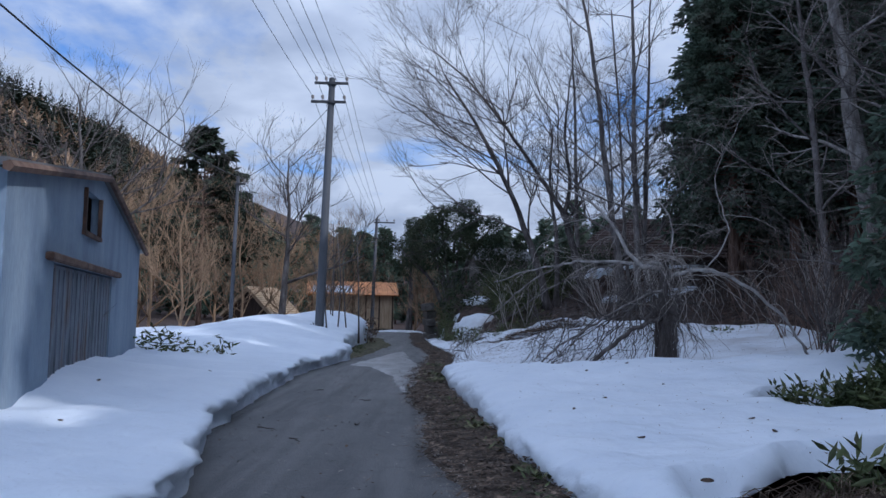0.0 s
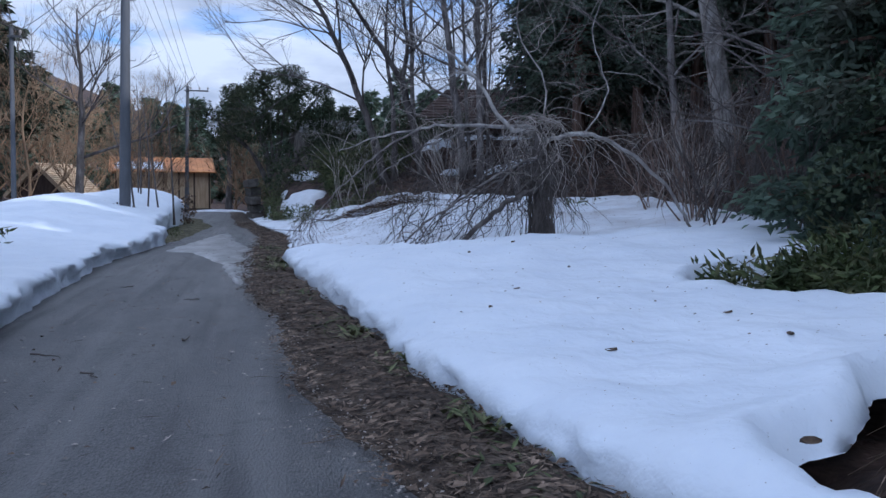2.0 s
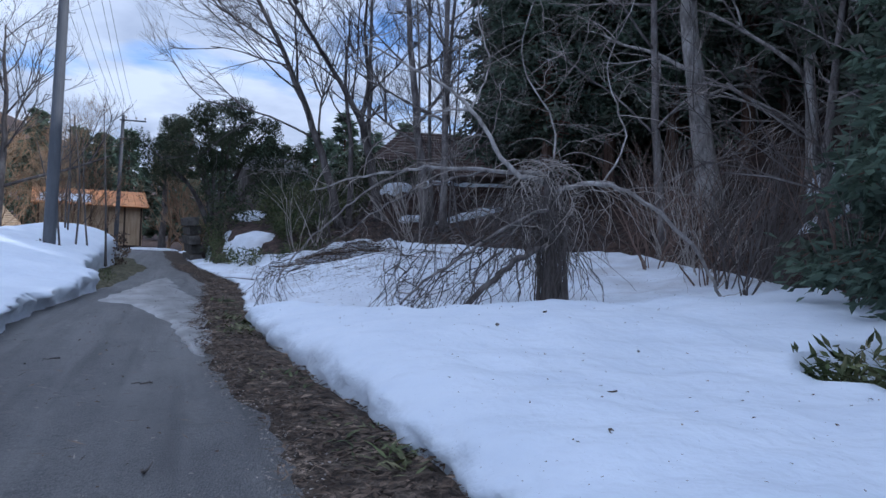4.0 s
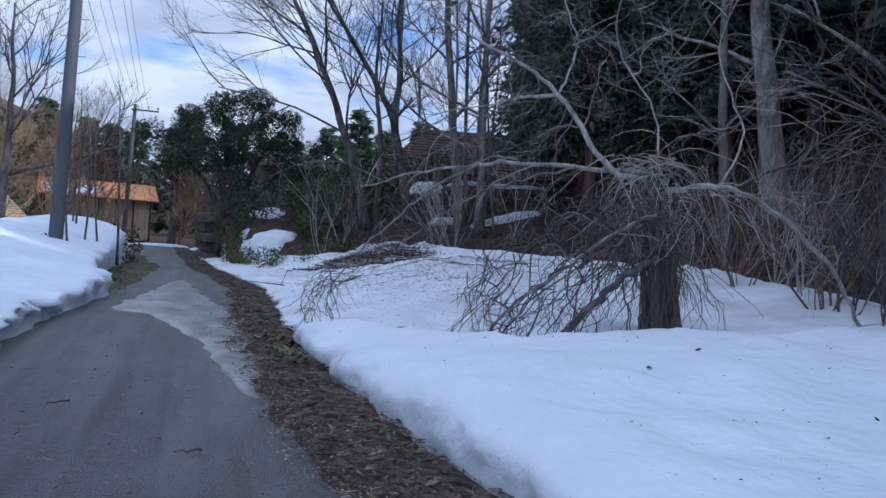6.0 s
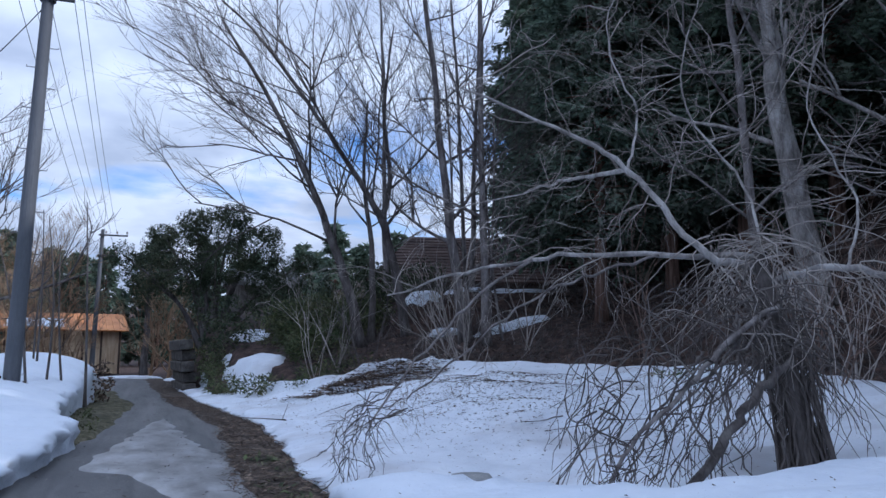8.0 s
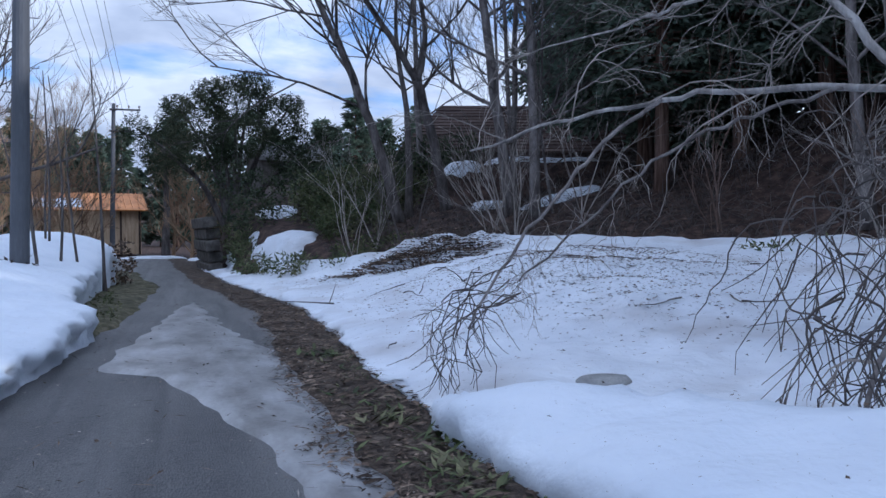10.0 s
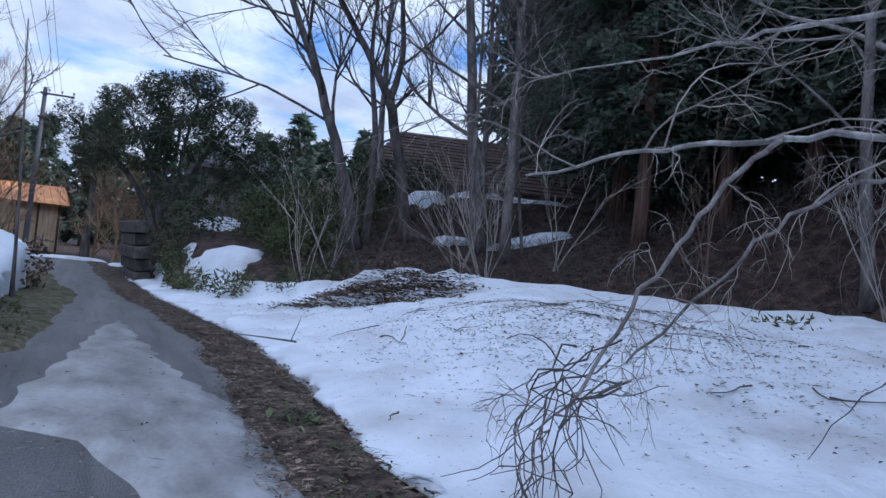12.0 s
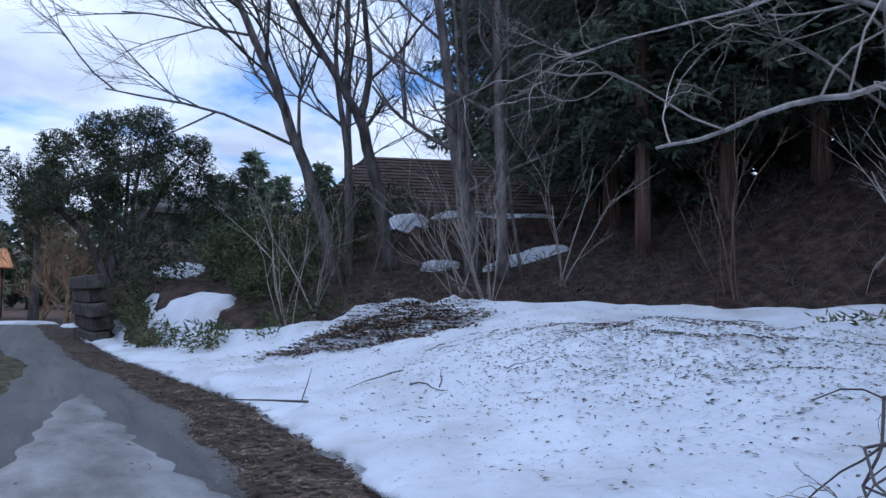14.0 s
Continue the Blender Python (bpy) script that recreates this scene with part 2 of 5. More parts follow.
MOSS = material("mossy_verge", [(0.035, 0.032, 0.020), (0.075, 0.072, 0.038), (0.15, 0.125, 0.085)], 6.0, 0.95, 0.9, 38.0, fine=0.6)
STONE = material("stone", [(0.05, 0.044, 0.04), (0.09, 0.082, 0.074), (0.14, 0.13, 0.118)], 3.0, 0.9, 0.5, 24.0, fine=0.4)

# ---- building helpers ----


class Geo:
    """Vertices and faces gathered for one mesh."""

    def __init__(self):
        self.v, self.f = [], []

    def tube(self, pts, radii, sides=6):
        base = len(self.v)
        n = len(pts)
        prev = None
        for i in range(n):
            d = (pts[min(i + 1, n - 1)] - pts[max(i - 1, 0)])
            d = d.normalized() if d.length > 1e-6 else Vector((0, 0, 1))
            ref = prev if prev is not None else (Vector((1, 0, 0)) if abs(d.x) < 0.8 else Vector((0, 1, 0)))
            u = ref - d * ref.dot(d)
            u = u.normalized() if u.length > 1e-6 else d.orthogonal().normalized()
            prev = u
            w = d.cross(u)
            for k in range(sides):
                t = 2 * math.pi * k / sides
                self.v.append(tuple(pts[i] + (u * math.cos(t) + w * math.sin(t)) * radii[i]))
        for i in range(n - 1):
            for k in range(sides):
                k2 = (k + 1) % sides
                self.f.append((base + i * sides + k, base + i * sides + k2, base + (i + 1) * sides + k2, base + (i + 1) * sides + k))
        self.f.append(tuple(base + (n - 1) * sides + k for k in range(sides)))
        self.f.append(tuple(base + sides - 1 - k for k in range(sides)))

    def blade(self, p, along, across):
        """A pointed leaf, folded along its rib."""
        b = len(self.v)
        rib = along.cross(across)
        rib = rib.normalized() * across.length * 0.3 if rib.length > 1e-9 else Vector((0, 0, 0))
        self.v += [tuple(p), tuple(p + along * 0.45 + across + rib), tuple(p + along), tuple(p + along * 0.45 - across + rib)]
        self.f += [(b, b + 1, b + 2), (b, b + 2, b + 3)]

    def box(self, c, s, m=None, bevel=0.0):
        b = len(self.v)
        h = Vector(s) * 0.5
        e = min(bevel, min(h) * 0.6)
        pts = []
        if e <= 0:
            for dz in (-1, 1):
                for dx, dy in ((-1, -1), (1, -1), (1, 1), (-1, 1)):
                    pts.append(Vector((dx * h.x, dy * h.y, dz * h.z)))
            fs = [(0, 3, 2, 1), (4, 5, 6, 7), (0, 1, 5, 4), (1, 2, 6, 5), (2, 3, 7, 6), (3, 0, 4, 7)]
        else:
            for z, i in ((-h.z, e), (-h.z + e, 0), (h.z - e, 0), (h.z, e)):
                for dx, dy in ((-1, -1), (1, -1), (1, 1), (-1, 1)):
                    pts.append(Vector((dx * (h.x - i), dy * (h.y - i), z)))
            fs = [(0, 3, 2, 1), (12, 13, 14, 15)]
            for r in range(3):
                for k in range(4):
                    k2 = (k + 1) % 4
                    fs.append((r * 4 + k, r * 4 + k2, r * 4 + 4 + k2, r * 4 + 4 + k))
        for p in pts:
            q = p + Vector(c)
            self.v.append(tuple(m @ q if m else q))
        self.f += [tuple(b + i for i in f) for f in fs]

    def poly(self, pts, thick):
        """A flat plate of any outline, given thickness along -normal."""
        b = len(self.v)
        n = (pts[1] - pts[0]).cross(pts[2] - pts[0]).normalized()
        k = len(pts)
        self.v += [tuple(p) for p in pts] + [tuple(p - n * thick) for p in pts]
        self.f.append(tuple(b + i for i in range(k)))
        self.f.append(tuple(b + k + i for i in reversed(range(k))))
        for i in range(k):
            j = (i + 1) % k
            self.f.append((b + j, b + i, b + k + i, b + k + j))

    def mesh(self, name, mat, smooth=False):
        me = bpy.data.meshes.new(name)
        me.from_pydata(self.v, [], self.f)
        me.materials.append(mat)
        if smooth:
            me.polygons.foreach_set("use_smooth", [True] * len(me.polygons))
        me.update()
        return me


def part(name, geo, mat, parent=None, label="", smooth=False):
    ob = new(name, geo.mesh(name, mat, smooth))
    if parent is not None:
        ob.parent = parent
    if label:
        ob["label"] = label
    return ob


def thing(name, at, label, category, group="", rz=0.0, kind=""):
    ob = new(name)
    ob.matrix_world = pose(at[0], at[1], at[2], 0, 0, rz)
    return tagged(ob, label, category, group, kind)


rng = random.Random(7)


def rv(s=1.0, r=rng):
    return Vector((r.uniform(-s, s), r.uniform(-s, s), r.uniform(-s, s)))


def V(*c):
    return Vector(c)


def smooth_line(pts, n):
    """A flowing line through pts with n steps between each two."""
    out = []
    P = [pts[0]] + list(pts) + [pts[-1]]
    for i in range(1, len(P) - 2):
        for k in range(n):
            t = k / n
            p0, p1, p2, p3 = P[i - 1], P[i], P[i + 1], P[i + 2]
            out.append(0.5 * ((2 * p1) + (p2 - p0) * t + (2 * p0 - 5 * p1 + 4 * p2 - p3) * t * t + (3 * p1 - p0 - 3 * p2 + p3) * t ** 3))
    out.append(pts[-1])
    return out


def taper(n, r0, r1):
    return [r0 + (r1 - r0) * i / (n - 1) for i in range(n)]


def sstep(a, b, x):
    t = np.clip((x - a) / (b - a), 0, 1)
    return t * t * (3 - 2 * t)


def wave(x, y, s, seed=0.0):
    return noise.noise((x * s + seed, y * s - seed, seed * 1.7))


# ---- the lie of the land ----
LEFT_Y = [-20, 0, 6.6, 9.0, 12, 14.5, 20, 25.0, 26.2, 30, 36, 40, 60]
LEFT_X = [-1.1, -1.4, -2.05, -2.6, -2.9, -3.08, -3.28, -2.78, -3.25, -3.45, -3.4, -3.9, -4.6]
RIGHT_Y = [-20, 0, 5.6, 6.9, 8.9, 11.9, 13.3, 17, 18.9, 19.5, 21.6, 25, 28, 31, 36.5, 48, 60]
RIGHT_X = [1.7, 1.55, 1.26, 1.04, 0.75, 0.57, 0.43, 0.1, 0.08, 0.2, 0.2, 0.38, 0.4, 0.2, -0.45, -1.1, -1.6]


def left_edge(y):
    return float(np.interp(y, LEFT_Y, LEFT_X)) + 0.10 * wave(0, y, 0.9, 3.1) + 0.05 * wave(1, y, 2.7, 5.0)


def right_edge(y):
    return float(np.interp(y, RIGHT_Y, RIGHT_X)) + 0.09 * wave(0, y, 1.0, 8.1) + 0.05 * wave(1, y, 2.9, 2.0)


def asphalt_right(y):
    return right_edge(y) - 0.80 - 0.14 * wave(2, y, 0.7, 4.0) - 0.10 * wave(5, y, 2.6, 4.0)


def hollow(x, y):
    """How far a place lies inside the melted hollow beside the lane; negative outside."""
    left = x - 1.72 - 0.14 * wave(2, y, 1.6, 9) - 0.05 * wave(1, y, 5.0, 2)
    back = 6.35 + 0.52 * (x - 2.0) + 0.22 * wave(x, 3, 1.9, 4) - y
    d = min(left, back) if left > 0.4 or back > 0.4 else min(left, back) - 0.25 * max(0.0, 0.4 - max(left, back))
    return min(d, y - 1.4 - 0.3 * wave(x, 1, 0.9, 7), 6.6 - x)


def hill(x, y):
    """Height of the bare ground."""
    q = max(0.0, (y - 32.5) * 0.52 + (x - 5) * 0.34)
    side = float(sstep(np.interp(y, [30, 36, 40, 50, 70, 100], [1.5, 0.6, 0.0, -0.7, 0.5, 4]), np.interp(y, [30, 36, 40, 50, 70, 100], [6, 3.6, 1.0, 0.6, 6, 20]), x))
    h = 5.6 * (1 - math.exp(-q * 0.5 / 5.0)) * side
    h = max(h, 0.0) + max(0.0, min(x - 9, 25)) * 0.13 * float(sstep(-10, 6, y))
    h += max(0.0, min(x - 13, 9)) * 0.38 * float(sstep(14, 22, y)) * float(sstep(41, 32, y))
    if x > 1:
        h += 0.12 * min(x - 1, 4.5) * float(sstep(14, 20, y)) * float(sstep(45, 36, y)) * 0.8
    # the terrace below the farmhouse
    if y > 37:
        t = h + 1.35 * float(sstep(38.7, 40.1, y)) * float(sstep(5.8, 7.4, x)) * float(sstep(19, 14, x))
        h = min(t, max(h, 4.0))
    # the ditch bank inside the melted hollow
    d = hollow(x, y)
    if d > 0:
        h += -0.30 * float(sstep(0.0, 0.2, d)) + 0.62 * float(sstep(0.12, 0.60, d))
    return h + 0.06 * wave(x, y, 0.5) * min(1.0, abs(x + 1.5) / 4)


def snow_left(x, y):
    g = 0.36 + 0.72 * math.exp(-((x + 6.2) ** 2 / 8 + (y - 30) ** 2 / 40)) + 0.16 * float(sstep(-4, -7, x))
    g += 0.82 * math.exp(-((x + 4.6) ** 2 / 4.5 + (y - 36.3) ** 2 / 13))
    g += 0.30 * math.exp(-((x + 6.2) ** 2 / 5 + (y - 11) ** 2 / 14))
    return g + 0.11 * wave(x, y, 0.35, 2) + 0.06 * wave(x, y, 1.3, 4) + 0.026 * wave(x, y, 3.2, 6)


def crest(x):
    """Where the deep near bank breaks off towards the older, lower snow."""
    return float(np.interp(x, [0.0, 0.3, 1.2, 1.75, 2.2, 2.8, 4.2, 5.6, 7.5, 10], [19.1, 18.75, 18.1, 16.9, 16.35, 16.35, 16.6, 16.2, 16.3, 16.8])) + 0.22 * wave(x, 0, 1.1, 6)


def snow_right(x, y):
    near = 0.31 + 0.07 * float(sstep(11, 15, y)) + 0.050 * max(0, x - 1) + 0.12 * float(sstep(10, 15, y)) * float(sstep(0.2, 1.5, x))
    back = crest(x)
    w = float(sstep(back + 0.20, back - 0.14, y))
    far = 0.13 + 0.080 * min(max(0, x - 0.2), 6.5) + 0.25 * float(sstep(19, 24, y)) * float(sstep(1.0, 4.0, x)) + 0.40 * math.exp(-((x - 4.4) ** 2 / 5 + (y - 25.5) ** 2 / 9)) + 0.25 * math.exp(-((x - 6.2) ** 2 / 4 + (y - 30.5) ** 2 / 4))
    far -= 0.13 * math.exp(-((x - 4.0) / 2.2) ** 2 - ((y - 18.0) / 1.9) ** 2)
    far += 0.05 * wave(x, y, 1.1, 7) + 0.03 * wave(x, y, 2.7, 9)
    z = w * near + (1 - w) * far
    return z + 0.08 * wave(x, y, 0.45, 1) + 0.075 * wave(x, y, 1.4, 3) + 0.035 * wave(x, y, 3.2, 3)


def snow_limit(y):
    """How far the snow reaches to the right."""
    return float(np.interp(y, [-20, 5, 9, 12, 16, 22, 26, 30, 33, 36, 40, 46], [9, 9, 9, 9.5, 10.5, 11.5, 12.4, 10.6, 6.0, 2.4, 0.9, 0.0])) + 0.5 * wave(3, y, 0.6, 1)


HOLES = [(6.4, 10.9, 1.95, 1.65)]


def bank(name, side, y0, y1, dy, width, edge, top, limit, mat, label):
    """A snow sheet with a thick, slightly undercut edge along the road."""
    g = Geo()
    us = [0.02, 0.05, 0.0, -0.03, 0.0, 0.07, 0.18, 0.32] if side < 0 else [0.04, 0.02, 0.02, 0.06, 0.13, 0.24, 0.38, 0.55]
    ks = [-0.12, 0.30, 0.62, 0.82, 0.95, 1.0, 1.0, 1.0] if side < 0 else [-0.12, 0.22, 0.46, 0.66, 0.80, 0.91, 0.98, 1.0]
    u0 = us[7]
    u = u0
    while u < width:
        u += 0.16 if u < 5 else 0.4
        us.append(u)
        ks.append(1.0)
    rows = int((y1 - y0) / dy) + 1
    melted = []
    cols = len(us)
    for r in range(rows):
        y = y0 + r * dy
        e0 = edge(y)
        span = limit(y) - e0 if side > 0 else e0 - limit(y)
        for c in range(cols):
            uu = us[c] if c < 8 else u0 + (us[c] - u0) / (width - u0) * max(span - u0, 0.4)
            x = e0 + side * uu
            h = top(x, y)
            if c < 8:
                bump_ = ((0.09 if side > 0 else 0.11) * wave(ks[c] * 3, y, 2.6, 11) + (0.06 if side > 0 else 0.07) * wave(ks[c] * 4, y, 4.5, 3)) * (1 if 0 < c < 5 else 0.3)
                x += side * bump_
                h *= 0.86 + 0.14 * min(1, c / 7)
            z = ks[c] * h
            far = uu / max(span, 0.5)
            if far > 0.85:
                z -= (far - 0.85) / 0.15 * (h * 0.75)
            if c >= 8:
                z += hill(x, y) * float(sstep(0.5, 1.0, far)) * 0.9 if side > 0 else 0
            for hx, hy, ha, hb in HOLES:
                d = math.hypot((x - hx) / ha, (y - hy) / hb) + 0.10 * wave(x, y, 1.3, 5)
                if d < 1.12 and side > 0 and c >= 8:
                    z -= (z + 0.30) * float(sstep(1.05, 0.98, d))
            if side > 0 and c >= 3:
                d = hollow(x, y)
                z += 0.07 * float(sstep(-0.5, -0.05, d)) - 0.24 * float(sstep(-0.06, 0.12, d))
                melted.append(d > 0.13)
                if 0.13 < d < 0.45:
                    # draw the cut edge back onto the rim
                    gx_, gy_ = hollow(x + 0.02, y) - d, hollow(x, y + 0.02) - d
                    gl = math.hypot(gx_, gy_) + 1e-6
                    x, y_ = x - (d - 0.13) * gx_ / gl, y - (d - 0.13) * gy_ / gl
                    g.v.append((x, y_, z))
                    continue
            else:
                melted.append(False)
            g.v.append((x, y, z))
    for r in range(rows - 1):
        for c in range(cols - 1):
            i = r * cols + c
            f = (i, i + 1, i + cols + 1, i + cols)
            if not all(melted[k] for k in f):
                g.f.append(f if side > 0 else f[::-1])
    ob = part(name, g, mat, None, label, True)
    if side > 0:
        # beyond the crest the snow is older and dirtier
        ob.data.materials.append(SNOW_OLD)
        for p in ob.data.polygons:
            q = g.v[p.vertices[0]]
            if q[1] > crest(q[0]) + 0.05:
                p.material_index = 1
    return tagged(ob, label, "snow", "", "structure")

# ---- ground, road, snow ----


def grid(name, xs, ys, zf, mat, label, kind="structure", category="ground"):
    g = Geo()
    for y in ys:
        for x in xs:
            g.v.append((x, y, zf(x, y)))
    n = len(xs)
    for r in range(len(ys) - 1):
        for c in range(n - 1):
            i = r * n + c
            g.f.append((i, i + 1, i + n + 1, i + n))
    return tagged(part(name, g, mat, None, label, True), label, category, "", kind)


def far_rise(x, y):
    """The wooded hill beyond the fields to the left, and the low rise ahead."""
    left = 62 * float(sstep(-34, -190, x - 0.1 * (y - 60))) * float(sstep(20, 110, y))
    ahead = 10 * float(sstep(100, 260, y)) + 3.0 * float(sstep(70, 100, y)) * float(sstep(2, 20, x))
    return left + ahead + 1.2 * wave(x, y, 0.03, 2) * float(sstep(60, 120, y))


def ground_z(x, y):
    if -5.5 < x < 0 and y < 62:
        return -0.06
    return hill(x, y) - 0.06 + far_rise(x, y)


gx = [-2500, -900, -400, -250, -180, -140, -110, -90, -75, -60, -50, -42, -35, -29, -24, -20, -17, -14, -12, -10, -8, -7] + [-6 + 0.5 * i for i in range(57)] + [24, 26, 29, 33, 38, 45, 55, 70, 90, 130, 200, 400, 900, 2500]
gy = [-2500, -700, -200, -90, -50, -30, -20, -14, -9, -5, -2] + [0 + 0.6 * i for i in range(110)] + [68, 72, 77, 83, 90, 98, 107, 118, 130, 145, 165, 190, 220, 260, 330, 500, 900, 2500]
grid("ground", gx, gy, ground_z, GROUND, "dark leaf-strewn earth of a winter woodland")

ys = [-20 + 0.25 * i for i in range(321)]
g = Geo()
for y in ys:
    l, r = left_edge(y) - 0.5, asphalt_right(y)
    for k in range(13):
        t = k / 12
        g.v.append((l + (r - l) * t, y, 0.0 + 0.03 * math.sin(math.pi * t) + 0.012 * wave(l + (r - l) * t, y, 0.8)))
for j in range(len(ys) - 1):
    for k in range(12):
        i = j * 13 + k
        g.f.append((i, i + 1, i + 14, i + 13))
tagged(part("road", g, ASPHALT, None, "", True), "worn grey asphalt lane with patches and grit", "road", "", "structure")

g = Geo()
for y in ys:
    l, r = asphalt_right(y) - 0.10, right_edge(y) + 0.55
    for k in range(13):
        t = k / 12
        x = l + (r - l) * t
        g.v.append((x, y, -0.012 + 0.055 * math.sin(math.pi * min(t * 1.3, 1)) + 0.035 * wave(x, y, 2.2, 5) * min(1, 4 * t) + 0.02 * wave(x, y, 7.0, 1) * min(1, 4 * t)))
for j in range(len(ys) - 1):
    for k in range(12):
        i = j * 13 + k
        g.f.append((i, i + 1, i + 14, i + 13))
tagged(part("verge", g, LITTER_SOIL, None, "", True), "dirt verge covered in dead leaves and bark", "verge", "", "structure")

g = Geo()
vy = [25.2 + 0.25 * i for i in range(75)]
for y in vy:
    l = left_edge(y) - 0.4
    r = left_edge(y) + float(np.interp(y, [25.2, 26.5, 30, 37, 44], [0.05, 0.75, 1.15, 1.3, 1.0])) + 0.12 * wave(3, y, 1.5, 2)
    for k in range(9):
        t = k / 8
        x = l + (r - l) * t
        g.v.append((x, y, 0.015 + 0.10 * math.sin(math.pi * t) ** 0.7 + 0.05 * wave(x, y, 2.6, 3) * (t < 0.95) - (0.05 if k == 8 else 0)))
for j in range(len(vy) - 1):
    for k in range(8):
        i = j * 9 + k
        g.f.append((i, i + 1, i + 10, i + 9))
tagged(part("grass_verge", g, MOSS, None, "", True), "mossy verge of flattened grass below the snow bank", "verge", "", "structure")

# old packed ice and grit lying on the lane
g = Geo()
iy = [15.2 + 0.15 * i for i in range(102)]
for y in iy:
    l = float(np.interp(y, [15.2, 17.2, 18.9, 21.8, 22.3, 23.5, 25.2, 27.1, 29.6, 30.4], [-0.75, -0.98, -1.14, -1.98, -2.6, -2.56, -2.33, -2.05, -1.75, -1.45])) + 0.10 * wave(0, y, 1.9, 12)
    r = float(np.interp(y, [15.2, 17.2, 21, 23.4, 26.1, 30.4], [-0.62, -0.52, -0.5, -0.66, -1.0, -1.40])) + 0.12 * wave(4, y, 2.4, 3) + 0.06 * wave(4, y, 6.0, 3)
    for k in range(11):
        t = k / 10
        x = l + (r - l) * t
        g.v.append((x, y, 0.033 + 0.016 * math.sin(math.pi * t) + 0.006 * wave(x, y, 2.0) - (0.03 if k in (0, 10) else 0) - 0.06 * float(sstep(16.2, 15.2, y))))
for j in range(len(iy) - 1):
    for k in range(10):
        i = j * 11 + k
        g.f.append((i, i + 1, i + 12, i + 11))
tagged(part("ice_sheet", g, SLUSH, None, "", True), "thin sheet of gritty grey ice melting on the lane", "ice", "", "structure")

bank("snow_left", -1, -14, 44, 0.10, 12.0, left_edge, snow_left, lambda y: -16.0, SNOW, "bluish white snow bank with a cut edge along the lane")
bank("snow_right", 1, -10, 20.6, 0.075, 9.5, right_edge, snow_right, snow_limit, SNOW, "deep white snow bank with scattered dead leaves")
bank("snow_far", 1, 20.6, 46, 0.12, 9.5, right_edge, snow_right, snow_limit, SNOW, "old snow speckled with twigs and needles")

# ---- buildings ----


def shed():
    """Blue shed with its gable towards the lane."""
    root = thing("shed", (-7.1, 18.9, 0), "faded blue painted metal shed with a rusty double door", "shed", rz=math.degrees(math.atan2(0.26, 1)))
    # local: x along the gable towards the viewer is -y; the gable lies in the plane x = 0
    W, H, A, D = 11.6, 2.80, 3.55, 7.0
    g = Geo()
    dl, dr, dt = -9.3, -4.3, 2.02
    wl_, wr_, wb, wt = -7.5, -6.1, 2.55, 3.2

    def top(y):
        return H + (A - H) * (1 - abs(-y - W / 2) / (W / 2))
    # gable built round the doorway and the loft opening
    for y0, y1, z0, z1 in ((-W, dl, -0.6, None), (dl, dr, dt, wb), (dr, 0, -0.6, wb), (dl, wl_, wb, None), (wr_, 0, wb, None), (wl_, wr_, wt, None)):
        if z1 is None:
            mids = [y0] + ([-W / 2] if y0 < -W / 2 < y1 else []) + [y1]
            pts = [V(0, y0, z0), V(0, y1, z0)] + [V(0, y, max(top(y), z0 + 0.02)) for y in reversed(mids)]
        else:
            pts = [V(0, y0, z0), V(0, y1, z0), V(0, y1, z1), V(0, y0, z1)]
        g.poly(pts, 0.12)
    part("gable_wall", g, PAINT_BLUE, root)
    g = Geo()
    g.box((-D / 2, -0.06, H / 2 - 0.3), (D - 0.3, 0.12, H + 0.55))
    part("side_wall", g, PAINT_BLUE, root)
    g = Geo()
    g.box((-D / 2, -W + 0.06, H / 2 - 0.3), (D - 0.3, 0.12, H + 0.55))
    part("side_wall", g, PAINT_BLUE, root)
    g = Geo()
    g.box((-D, -W / 2, H / 2 - 0.3), (0.12, W - 0.3, H + 0.55))
    part("back_wall", g, PAINT_BLUE, root)
    for s in (0, 1):
        g = Geo()
        y_e, y_r = (0.45, -W / 2) if s == 0 else (-W - 0.45, -W / 2)
        ze = H - 0.07
        pts = [V(0.10, y_e, ze + 0.1), V(-D - 0.3, y_e, ze + 0.1), V(-D - 0.3, y_r, A + 0.12), V(0.10, y_r, A + 0.12)]
        if s == 0:
            pts = pts[::-1]
        g.poly(pts[::-1] if (pts[1] - pts[0]).cross(pts[2] - pts[0]).z < 0 else pts, 0.07)
        roof = part("roof", g, ROOF_GREY, root)
        g = Geo()
        g.tube([V(0.11, y_e, ze + 0.02), V(0.11, y_r, A + 0.04)], [0.055, 0.055], 5)
        part("bargeboard", g, RUST, roof)
    for y0, y1 in ((dl, (dl + dr) / 2 - 0.02), ((dl + dr) / 2 + 0.02, dr)):
        g = Geo()
        g.box((-0.05, (y0 + y1) / 2, 0.75), (0.05, y1 - y0 - 0.03, 2.5), bevel=0.01)
        d = part("door", g, DOOR_STEEL, root, "rust-stained sliding door leaf")
        for k in range(8):
            g = Geo()
            g.box((-0.018, y0 + (k + 0.5) * (y1 - y0) / 8, 0.75), (0.016, 0.05, 2.4))
            part("rib", g, DOOR_STEEL, d)
    g = Geo()
    g.box((0.05, (dl + dr) / 2, dt + 0.05), (0.1, dr - dl + 1.0, 0.1), bevel=0.02)
    part("door_rail", g, RUST, root)
    g = Geo()
    g.box((-0.3, (wl_ + wr_) / 2, (wb + wt) / 2), (0.04, wr_ - wl_ - 0.02, wt - wb - 0.02))
    part("loft_hatch", g, RUST, root, "rusty brown loft hatch")
    g = Geo()
